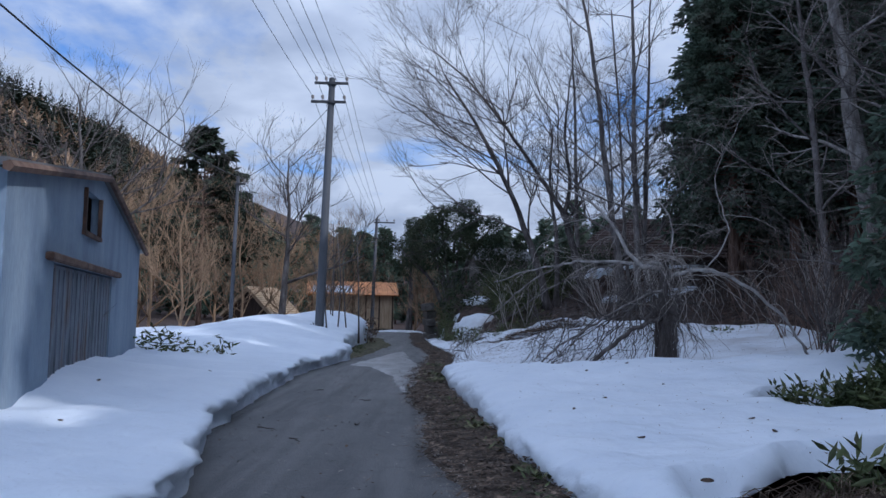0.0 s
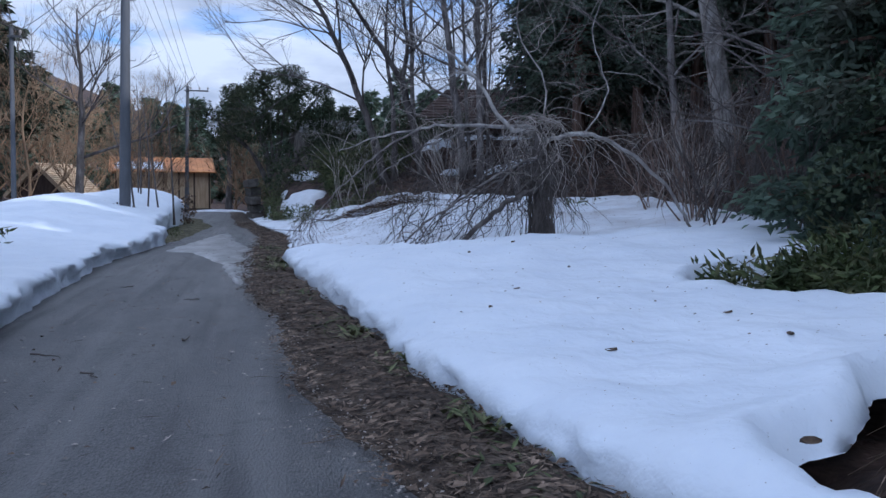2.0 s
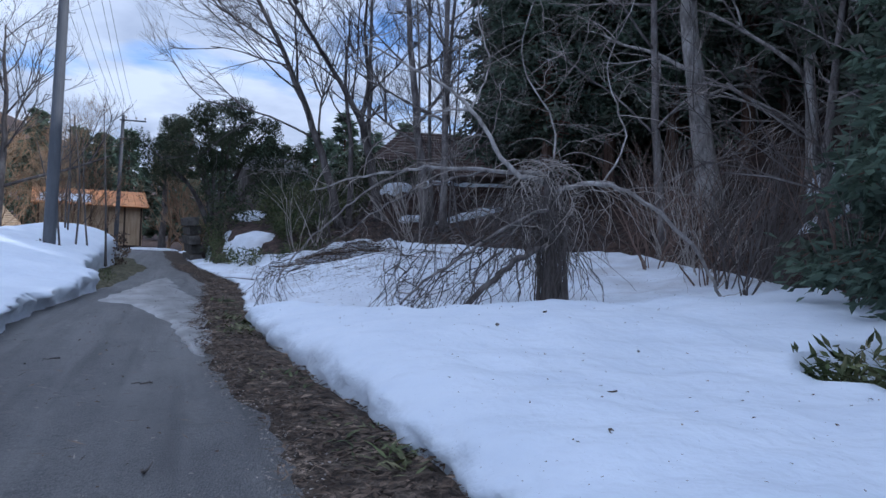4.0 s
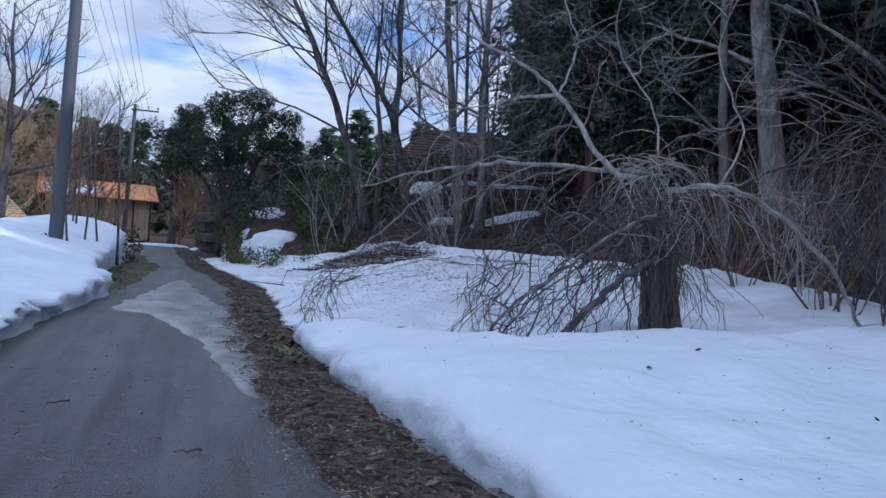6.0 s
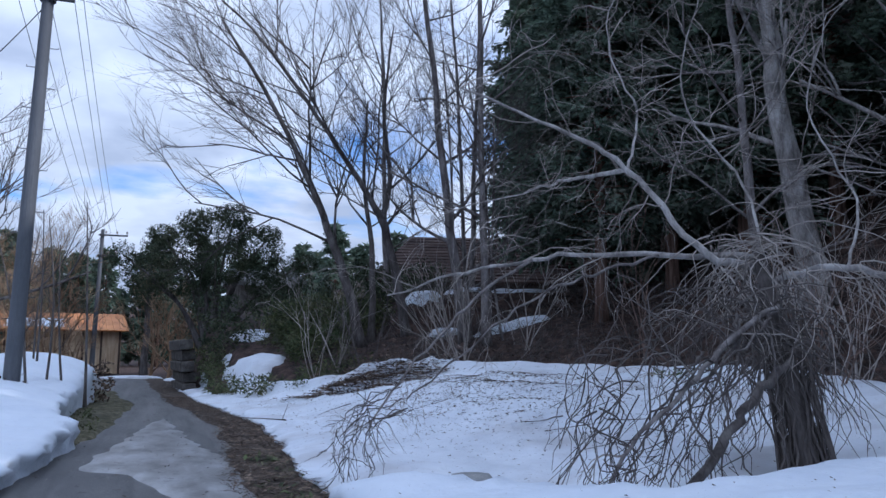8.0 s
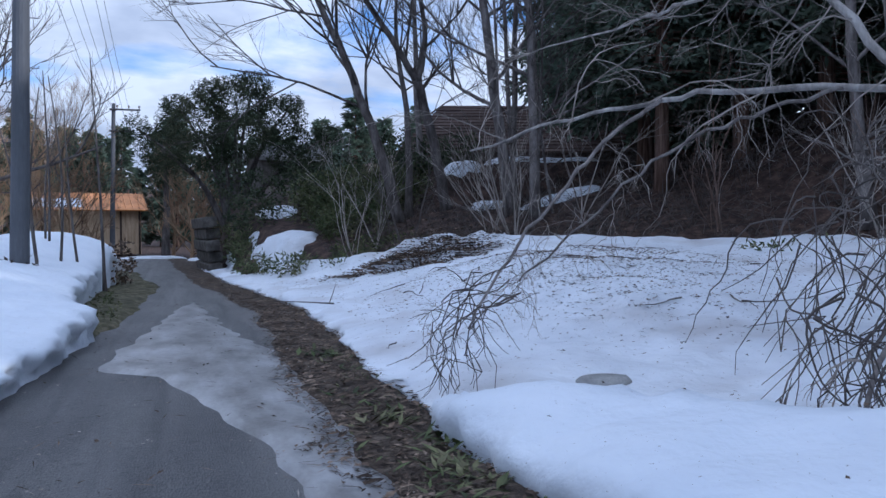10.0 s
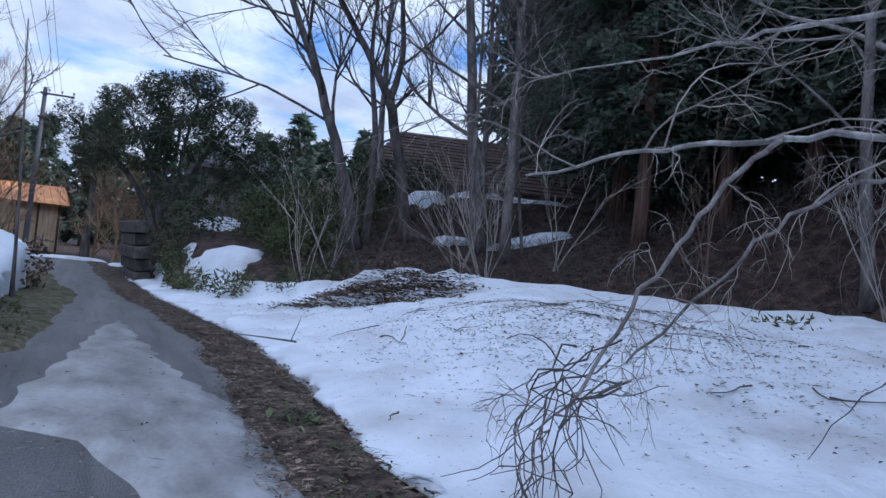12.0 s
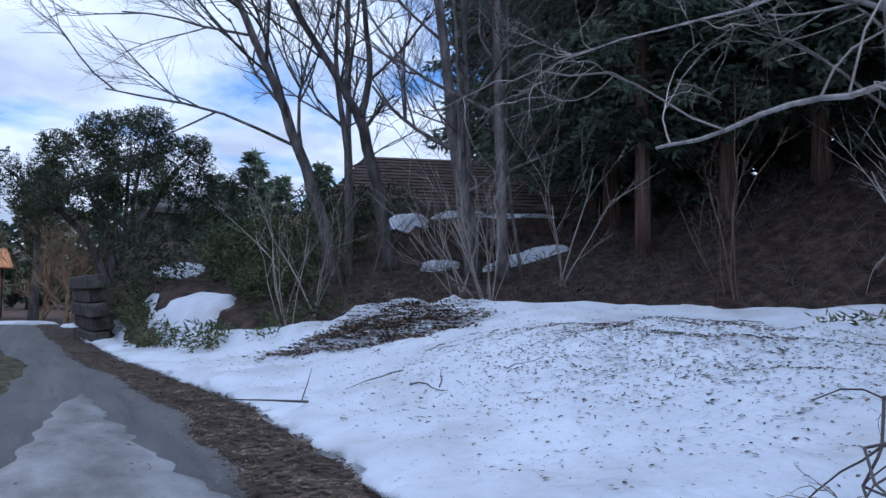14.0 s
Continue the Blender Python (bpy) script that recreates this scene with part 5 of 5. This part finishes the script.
for i, (x, y, z, lumps, m, lb) in enumerate((
        (3.3, 42.6, 1.1, [(0, 0, 0.7, 1.0, 0.6), (1.0, 0.5, 1.0, 1.0, 0.7)], SASA, "green bamboo grass sprawling over the bank"),
        (4.0, 41.5, 1.0, [(0, 0, 1.0, 1.4, 0.8), (1.4, 0, 1.2, 1.2, 0.8), (-1.2, 0.3, 0.9, 1.1, 0.7), (2.6, 0.8, 1.3, 1.0, 0.7)], SASA, "dark green bamboo grass below the farmhouse"),
        (0.7, 42.5, 0.2, [(0, 0, 0.7, 1.0, 0.8), (0.3, 1.5, 1.4, 1.1, 0.9), (-0.4, 2.4, 1.8, 0.9, 0.9)], EVERGREEN, "dark evergreen shrub beside the retaining wall"),
        (0.35, 41.2, 0.2, [(0, 0, 0.4, 0.6, 0.45), (0.2, 1.2, 0.7, 0.7, 0.6), (-0.1, 2.4, 1.0, 0.7, 0.7)], SASA, "dark bamboo grass beside the lane's wall"),
        (2.9, 36.0, 0.3, [(0, 0, 0.3, 0.6, 0.35), (0.9, 0.3, 0.4, 0.7, 0.4), (1.8, 0.2, 0.5, 0.7, 0.45)], SASA, "dark bamboo grass behind leafless shrubs"),
        (3.0, 38.2, 0.5, [(0, 0, 0.4, 0.7, 0.45), (0.9, 0.2, 0.5, 0.8, 0.5), (0.2, 1.2, 0.5, 0.8, 0.5)], SASA, "bamboo grass drooping beside a snow patch"),
        (2.9, 41.0, 1.2, [(0, 0, 0.5, 0.8, 0.5), (0.8, 0.6, 0.5, 0.9, 0.5), (-0.6, 0.8, 0.4, 0.6, 0.4)], SASA, "bamboo grass above a snow patch"),
        (0.4, 38.4, 0.1, [(0, 0, 0.3, 0.5, 0.3), (0.1, 0.9, 0.4, 0.5, 0.4)], SASA, "bamboo grass at the foot of the bank"),
        (1.2, 36.6, 0.15, [(0, 0, 0.3, 0.6, 0.35), (0.5, 0.2, 0.35, 0.5, 0.3)], SASA, "low clump of bamboo grass in the snow"),
        (2.5, 35.4, 0.25, [(0, 0, 0.25, 0.5, 0.28)], SASA, "small clump of bamboo grass in the snow"),
        (3.2, 39.0, 0.5, [(0, 0, 0.5, 0.9, 0.5), (1.0, 0.4, 0.7, 0.9, 0.5)], SASA, "bamboo grass on the lower slope"),
        (5.0, 40.6, 1.5, [(0, 0, 0.6, 1.2, 0.6), (1.4, 0.5, 0.7, 1.1, 0.6), (-1.1, 0.8, 0.6, 1.0, 0.6)], SASA, "bamboo grass under the leaning trees"),
        (7.0, 42.2, 2.5, [(0, 0, 0.7, 1.2, 0.7), (1.4, 0.6, 0.6, 1.0, 0.6)], EVERGREEN, "dark evergreen shrub under the leaning trees"),
        (4.4, 44.2, 2.1, [(0, 0, 0.8, 1.3, 0.8), (1.6, 0.3, 0.8, 1.2, 0.7), (-1.2, 0.4, 0.8, 1.0, 0.8)], EVERGREEN, "dark evergreen shrubs on the rise"),
        (6.2, 42.6, 2.0, [(0, 0, 1.0, 1.3, 0.8), (1.6, 0.3, 0.9, 1.0, 0.7)], EVERGREEN, "dark evergreen shrubs under the farmhouse"),
        (9.8, 46.5, 3.0, [(0, 0, 1.0, 1.3, 1.0), (-2.2, 0.3, 1.0, 1.2, 0.9)], EVERGREEN, "dark evergreen shrubs under the farmhouse"),
        (4.6, 47.6, 2.4, [(0, 0, 1.0, 1.2, 1.0), (-1.6, 0.2, 0.8, 1.1, 0.9), (1.7, 0.2, 1.1, 1.1, 0.9)], EVERGREEN, "dark evergreen shrubs on the rise below the outbuilding"),
        (7.6, 49.0, 3.2, [(0, 0, 1.0, 1.1, 0.9), (1.5, 0.3, 1.0, 1.0, 0.8)], EVERGREEN, "dark evergreen shrubs beside the farmhouse"),
        (-3.15, 35.6, 0.3, [(0, 0, 0.35, 0.42, 0.5), (-0.1, 0.5, 0.5, 0.4, 0.5)], LITTER, "rounded dark bush at the end of the snow bank"),
        (-4.45, 29.25, 0.75, [(0, 0, 0.08, 0.28, 0.14), (-0.25, 0.1, 0.05, 0.22, 0.1)], LITTER, "dark dead grass round the foot of the pole"),
        (-2.9, 28.6, 0.06, [(0.1 - 0.06 * k, 0.55 * k - 1.4, 0.02, 0.26, 0.09) for k in range(16)], SASA, "strip of low green grass beside the lane"),
        (6.0, 10.8, -0.1, [(-0.6, 0.7, 0.35, 0.7, 0.30), (0.2, 0.2, 0.45, 0.9, 0.40), (0.9, 0.6, 0.6, 0.9, 0.5), (0.3, -0.7, 0.4, 0.8, 0.35), (1.2, -0.4, 0.6, 0.8, 0.5)], SASA, "green and straw bamboo grass pushing out of the snow"),
        (6.9, 11.4, 0.2, [(0, 0, 0.9, 1.0, 0.9), (0.6, 0.5, 2.0, 0.9, 0.9), (0.9, -0.8, 1.3, 0.9, 0.9)], EVERGREEN, "dark evergreen bush at the wood's edge"),
        (3.2, 6.35, 0.16, [(0, 0, 0.06, 0.22, 0.12), (0.3, 0.1, 0.08, 0.25, 0.14)], SASA, "dark broad-leaved bamboo grass under a snow lip"),
        (4.6, 6.5, -0.12, [(-0.5, -0.1, 0.15, 0.5, 0.25), (0.2, 0.3, 0.2, 0.6, 0.3), (0.9, 0.8, 0.25, 0.7, 0.35), (0.3, -0.6, 0.1, 0.5, 0.25), (1.1, 0.0, 0.2, 0.7, 0.3)], SASA, "dark bamboo grass in a melted hollow"),
        (9.0, 26.0, 0.85, [(0, 0, 0.12, 0.7, 0.2), (1.0, 0.1, 0.12, 0.7, 0.2), (2.0, 0.1, 0.12, 0.7, 0.2)], SASA, "flattened green bamboo grass in the snow"),
        (-6.0, 18.3, 0.38, [(0, 0, 0.25, 0.45, 0.28), (0.7, 0.5, 0.2, 0.4, 0.22), (-0.5, 0.6, 0.3, 0.45, 0.3)], SASA, "bamboo grass beside the shed"))):
    leafy("bamboo_grass" if m is SASA else "bush", (x, y, max(z, hill(x, y) - 0.1) if y > 30 else z), lumps, (150 if m is SASA else 90) if y > 30 else (300 if m is SASA and y < 15 else 80), 0.10 if 'strip' in lb else ((0.17 if m is SASA else 0.14) if y > 20 else (0.20 if m is SASA else 0.13)), 320 + i, lb, m, False, 0.13 if m is SASA else 0.27)

# ---- undergrowth on the dark slope and dead grass in the hollow ----
r_ = random.Random(55)
g = Geo()
for i in range(2600):
    if i % 2:
        x, y = r_.uniform(2.5, 18), r_.uniform(33, 47)
    else:
        x, y = r_.uniform(8.6, 17), r_.uniform(11, 34)
    if x < snow_limit(y) - 0.5 or (y > 36 and x < 2.5):
        continue
    p = V(x, y, hill(x, y) - 0.03)
    for k in range(r_.randint(1, 3)):
        d = V(r_.uniform(-0.8, 0.8), r_.uniform(-0.8, 0.8), r_.uniform(0.15, 1.0)).normalized() * r_.uniform(0.3, 1.1)
        m_ = p + d * 0.5 + rv(0.08, r_)
        g.tube([p, m_, p + d + V(0, 0, -0.12)], [0.010, 0.007, 0.003], 3)
        if r_.random() < 0.5:
            g.tube([m_, m_ + rv(0.15, r_) + V(0, 0, 0.1), m_ + rv(0.3, r_) + V(0, 0, 0.1)], [0.006, 0.004, 0.002], 3)
tagged(part("undergrowth", g, TWIG), "tangle of dead stems and sticks over the dark slope", "undergrowth", "", "stuff")
g = Geo()
for i in range(9000):
    if i % 3 == 0:
        x, y = r_.uniform(8.6, 17), r_.uniform(11, 34)
    else:
        x, y = r_.uniform(2.5, 18), r_.uniform(33, 45)
    if x < snow_limit(y) - 0.4:
        continue
    a = r_.uniform(0, 6.28)
    d = V(math.cos(a), math.sin(a), r_.uniform(-0.1, 0.6)) * r_.uniform(0.05, 0.12)
    g.blade(V(x, y, hill(x, y) - 0.04), d, V(-d.y, d.x, 0.02) * 0.35)
tagged(part("slope_leaves", g, LITTER), "dead reddish brown leaves covering the slope", "leaves", "", "stuff")
g = Geo()
for i in range(9000):
    x, y = r_.uniform(1.9, 5.6), r_.uniform(2.2, 8.2)
    if hollow(x, y) < 0.08 + 0.16 * r_.random():
        continue
    p = V(x, y, hill(x, y) - 0.08)
    d = V(r_.uniform(-0.7, 0.2), r_.uniform(-0.8, 0.1), r_.uniform(0.0, 0.45)) * r_.uniform(0.2, 0.6)
    g.tube([p, p + d * 0.6, p + d + V(d.x * 0.3, d.y * 0.3, -0.10 - 0.15 * r_.random())], [0.0045, 0.0035, 0.0015], 3)
tagged(part("dead_grass", g, LITTER), "matted dead straw in a melted hollow beside the snow", "grass", "", "stuff")

# ---- snow patches on the slope ----
for i, (x, y, rx, ry) in enumerate(((7.7, 40.2, 0.75, 0.45), (9.7, 40.5, 1.0, 0.3), (12.0, 40.3, 1.3, 0.35), (8.1, 38.6, 0.7, 0.4), (10.3, 37.6, 1.45, 0.45), (5.2, 34.5, 0.45, 0.3), (6.1, 34.4, 0.45, 0.3), (1.75, 44.3, 0.8, 1.1), (1.45, 39.2, 1.0, 1.25), (16.2, 24.2, 0.9, 0.4), (18.0, 26.0, 0.9, 0.45), (17.4, 22.8, 0.7, 0.35), (-3.2, 61.6, 1.9, 0.9), (-0.9, 57.5, 0.6, 0.9))):
    g = Geo()
    n, rings = 28, 6
    g.v.append((x, y, hill(x, y) + 0.13))
    for j in range(1, rings + 1):
        for k in range(n):
            t = 2 * math.pi * k / n
            s = j / rings * (1 + 0.35 * wave(math.cos(t) * 2 + i, math.sin(t) * 2, 1.0, i))
            px, py = x + rx * s * math.cos(t), y + ry * s * math.sin(t)
            g.v.append((px, py, hill(px, py) + (0.13 if j < 4 else (0.11 if j == 4 else (0.06 if j == 5 else -0.10))) + 0.04 * wave(px, py, 2.0)))
    for k in range(n):
        g.f.append((0, 1 + k, 1 + (k + 1) % n))
        for j in range(rings - 1):
            p, q = 1 + j * n + k, 1 + j * n + (k + 1) % n
            g.f.append((p, p + n, q + n, q))
    tagged(part("snow_patch", g, SNOW_OLD, None, "", True), "lingering patch of snow on the dark slope", "snow", "snow patches")

# ---- small things ----
r_ = random.Random(17)
g = Geo()
for i in range(420):
    y = r_.uniform(1.5, 24)
    x = r_.uniform(left_edge(y) + 0.1, asphalt_right(y))
    a = r_.uniform(0, 6.28)
    s = r_.uniform(0.02, 0.05) if i % 4 else r_.uniform(0.06, 0.16)
    d = V(math.cos(a), math.sin(a), 0.06) * s
    g.blade(V(x, y, 0.036), d, V(-d.y, d.x, 0.0) * (r_.uniform(0.2, 0.4) if i % 4 else 0.05))
for i in range(4200):
    y = 1.5 + 32 * r_.random() ** 1.3
    x = asphalt_right(y) + r_.gauss(-0.02, 0.13)
    a = r_.uniform(0, 6.28)
    s = r_.uniform(0.008, 0.028)
    d = V(math.cos(a), math.sin(a), 0.3) * s
    g.blade(V(x, y, 0.036), d, V(-d.y, d.x, 0.0) * r_.uniform(0.3, 0.6))
g2 = Geo()
for i in range(900):
    y = 2.0 + 20 * r_.random()
    x = r_.uniform(asphalt_right(y) + 0.2, right_edge(y))
    if wave(x, y, 0.5, 9) < 0.05:
        continue
    a = r_.uniform(0, 6.28)
    d = V(math.cos(a), math.sin(a), r_.uniform(0.1, 0.5)) * r_.uniform(0.05, 0.14)
    g2.blade(V(x, y, 0.05), d, V(-d.y, d.x, 0.0) * r_.uniform(0.06, 0.2))
for cx, cy in ((0.75, 9.1), (0.45, 10.7), (0.85, 7.6), (-0.15, 17.6), (-0.05, 18.4), (-0.2, 19.2), (-0.1, 22.5)):
    for k in range(70):
        p = V(cx + r_.gauss(0, 0.11), cy + r_.gauss(0, 0.22), 0.05)
        a = r_.uniform(0, 6.28)
        d = V(math.cos(a), math.sin(a), r_.uniform(0.1, 0.6)) * r_.uniform(0.05, 0.17)
        g2.blade(p, d, V(-d.y, d.x, 0.0) * r_.uniform(0.08, 0.2))
tagged(part("verge_grass", g2, SASA), "sparse green blades on the littered verge", "grass", "", "stuff")
tagged(part("straw_bits", g, TWIG_PALE), "pale bits of straw and bark on the asphalt", "debris", "", "stuff")
r_ = random.Random(91)
g = Geo()
for i in range(20000):
    y = 1.5 + 38 * r_.random() ** 1.4
    x = r_.uniform(asphalt_right(y) - 0.12, right_edge(y) + 0.06)
    if r_.random() < 0.06:
        x = r_.uniform(left_edge(y), right_edge(y))
    s = r_.uniform(0.02, 0.055)
    a = r_.uniform(0, 6.28)
    wide = r_.uniform(0.15, 0.4)
    if i % 2:
        s, wide = r_.uniform(0.06, 0.20), r_.uniform(0.02, 0.05)
    d = V(math.cos(a), math.sin(a), r_.uniform(-0.1, 0.45 if i % 2 == 0 else 0.15)) * s
    g.blade(V(x, y, 0.045 + 0.02 * r_.random()), d, V(-d.y, d.x, r_.uniform(-0.01, 0.02)) * wide)
for i in range(3800):
    y = 2.0 + 28 * r_.random() ** 1.2
    x = r_.uniform(asphalt_right(y) - 0.05, right_edge(y) + 0.02)
    a = r_.gauss(0.2, 1.0)
    d = V(math.cos(a), math.sin(a), r_.uniform(-0.02, 0.2)) * r_.uniform(0.03, 0.13)
    g.blade(V(x, y, 0.05 + 0.02 * r_.random()), d, V(-d.y, d.x, 0.02) * r_.uniform(0.05, 0.25))
tagged(part("fallen_leaves", g, LITTER), "dead brown leaves and bark bits along the verge", "leaves", "", "stuff")
g = Geo()
for i in range(9500):
    if i % 6:
        x, y = r_.gauss(4.3, 1.3), r_.gauss(24.8, 1.7)
    else:
        y = r_.uniform(20, 34)
        x = r_.uniform(right_edge(y) + 0.5, min(8.5, snow_limit(y) - 1))
    if x < right_edge(y) + 0.3 or x > snow_limit(y) - 1.2:
        continue
    s = r_.uniform(0.02, 0.075)
    a = r_.uniform(0, 6.28)
    d = V(math.cos(a), math.sin(a), r_.uniform(0, 0.3)) * s
    far_k = (x - right_edge(y)) / (snow_limit(y) - right_edge(y))
    g.blade(V(x, y, snow_right(x, y) + hill(x, y) * float(sstep(0.5, 1.0, far_k)) * 0.9 + 0.01), d, V(-d.y, d.x, 0.01) * r_.uniform(0.08, 0.3))
tagged(part("needle_litter", g, LITTER), "dead needles and twig bits scattered over old snow", "debris", "", "stuff")
g, g2 = Geo(), Geo()
n = 30


def snow_top(x, y):
    k = (x - right_edge(y)) / max(snow_limit(y) - right_edge(y), 0.5)
    return max(snow_right(x, y) + hill(x, y) * float(sstep(0.5, 1.0, k)) * 0.9, hill(x, y))


for j in range(n):
    for i in range(n):
        x, y = 1.5 + 5.0 * i / (n - 1), 30.3 + 4.4 * j / (n - 1)
        d = math.hypot((x - 3.9) / 2.1, (y - 32.5) / 1.9) + 0.25 * wave(x, y, 1.2, 6)
        z = snow_top(x, y) - 0.10 + 0.28 * float(sstep(1.0, 0.25, d)) - 0.8 * float(sstep(0.98, 1.25, d)) + 0.03 * wave(x, y, 4.0)
        g.v.append((x, y, z))
        for k in range(int(22 * float(sstep(1.2, 0.45, d)))):
            a = r_.uniform(0, 6.28)
            lf = V(math.cos(a), math.sin(a), r_.uniform(0, 0.5)) * r_.uniform(0.05, 0.11)
            p = V(x + r_.gauss(0, 0.14), y + r_.gauss(0, 0.14), max(z, snow_top(x, y)) + 0.02)
            g2.blade(p, lf, V(-lf.y, lf.x, 0.01) * 0.35)
for j in range(n - 1):
    for i in range(n - 1):
        k = j * n + i
        g.f.append((k, k + 1, k + n + 1, k + n))
tagged(part("litter_mound", g, SNOW_OLD, None, "", True), "low heap of snow covered in dead brown leaves", "litter mound")
tagged(part("heaped_leaves", g2, LITTER), "dead brown leaves heaped at the foot of the slope", "leaves", "", "stuff")
g = Geo()
for i in range(700):
    y = r_.uniform(2.5, 33)
    x = r_.uniform(right_edge(y) + 0.3, 6.5)
    z = snow_right(x, y)
    s = r_.uniform(0.015, 0.04)
    a = r_.uniform(0, 6.28)
    d = V(math.cos(a), math.sin(a), r_.uniform(0, 0.3)) * s
    g.blade(V(x, y, z + 0.008), d, V(-d.y, d.x, 0.01) * r_.uniform(0.2, 0.5))
tagged(part("snow_litter", g, LITTER), "specks of bark and needles on the snow", "debris", "", "stuff")


def curled_leaf(x, y, z, s, a):
    g = Geo()
    pts = []
    for j in range(5):
        for k in range(5):
            u, v = j / 4 - 0.5, k / 4 - 0.5
            w = (1 - (2 * u) ** 2) ** 0.5 * 0.6 + 0.02
            pts.append((u * s, v * w * s, s * (0.7 * v * v + 0.15 * u * u) + 0.002))
    g.v = pts
    for j in range(4):
        for k in range(4):
            i = j * 5 + k
            g.f.append((i, i + 1, i + 6, i + 5))
    ob = part("fallen_leaf", g, LITTER, None, "", True)
    ob.matrix_world = pose(x, y, z, r_.uniform(-30, 30), r_.uniform(-30, 30), a)
    tagged(ob, "curled dead brown leaf lying on the snow", "leaf", "leaves on the snow")


for x, y in [(2.17, 10.9), (2.0, 8.2), (1.6, 9.9), (2.5, 14.15), (1.94, 6.0), (1.7, 6.4), (3.4, 12.6), (3.4, 9.0), (3.2, 7.9), (3.3, 14.6), (-3.6, 7.8), (-4.4, 10.5), (-3.9, 13.8), (-5.6, 12.2)]:
    curled_leaf(x, y, (snow_right(x, y) if x > 0 else snow_left(x, y)) - 0.004, r_.uniform(0.05, 0.10), r_.uniform(0, 360))
for i in range(26):
    y = r_.uniform(20.5, 31)
    x = r_.uniform(right_edge(y) + 0.4, 6.5)
    if i > 17:
        y = r_.uniform(4, 16)
        x = r_.uniform(left_edge(y) + 0.4, asphalt_right(y))
    g = Geo()
    a = r_.uniform(0, 6.28)
    L = r_.uniform(0.2, 0.9) if i <= 17 else r_.uniform(0.12, 0.3)
    d = V(math.cos(a), math.sin(a), 0)
    z0 = snow_right(x, y) + 0.015 if i <= 17 else 0.035
    pts = [V(x, y, z0) + d * (L * k / 5) + V(r_.uniform(-0.03, 0.03), r_.uniform(-0.03, 0.03), r_.uniform(0, 0.03)) for k in range(6)]
    for p in pts[1:]:
        if i <= 17:
            p.z = snow_right(p.x, p.y) + 0.015 + r_.uniform(0, 0.03)
    g.tube(pts, taper(6, r_.uniform(0.006, 0.012), 0.003), 5)
    tagged(part("fallen_twig", g, TWIG), "thin dead twig lying on the ground", "twig", "fallen twigs")

g = Geo()
ring = [V(0.24 * math.cos(2 * math.pi * k / 18) * (1 + 0.15 * wave(k, 0, 0.7)), 0.12 * math.sin(2 * math.pi * k / 18), 0) for k in range(18)]
g.v = [tuple(p * f + V(0, 0, z)) for f, z in ((1.0, -0.06), (1.02, 0.0), (0.88, 0.035), (0.5, 0.045)) for p in ring]
for j in range(3):
    for k in range(18):
        g.f.append((j * 18 + k, j * 18 + (k + 1) % 18, j * 18 + 18 + (k + 1) % 18, j * 18 + 18 + k))
g.f.append(tuple(54 + k for k in range(18)))
ob = tagged(part("flat_stone", g, CONCRETE, None, "", True), "smooth grey stone melting out of the old snow", "stone")
ob.matrix_world = pose(1.72, 19.3, snow_right(1.72, 19.3) + 0.03, 6, 0, -8)
g = Geo()
base = V(0.75, 26.7, snow_right(0.75, 26.7) + 0.03)
g.tube([base, base + V(-0.45, 0.1, 0.03), base + V(-1.0, 0.25, 0.05)], [0.016, 0.010, 0.005], 5)
g.tube([base + V(-0.08, 0.02, 0.0), base + V(0.0, 0.05, 0.2), base + V(0.06, 0.1, 0.36)], [0.009, 0.006, 0.003], 5)
tagged(part("fallen_twig", g, TWIG), "dead forked twig lying on old snow", "twig", "fallen twigs")
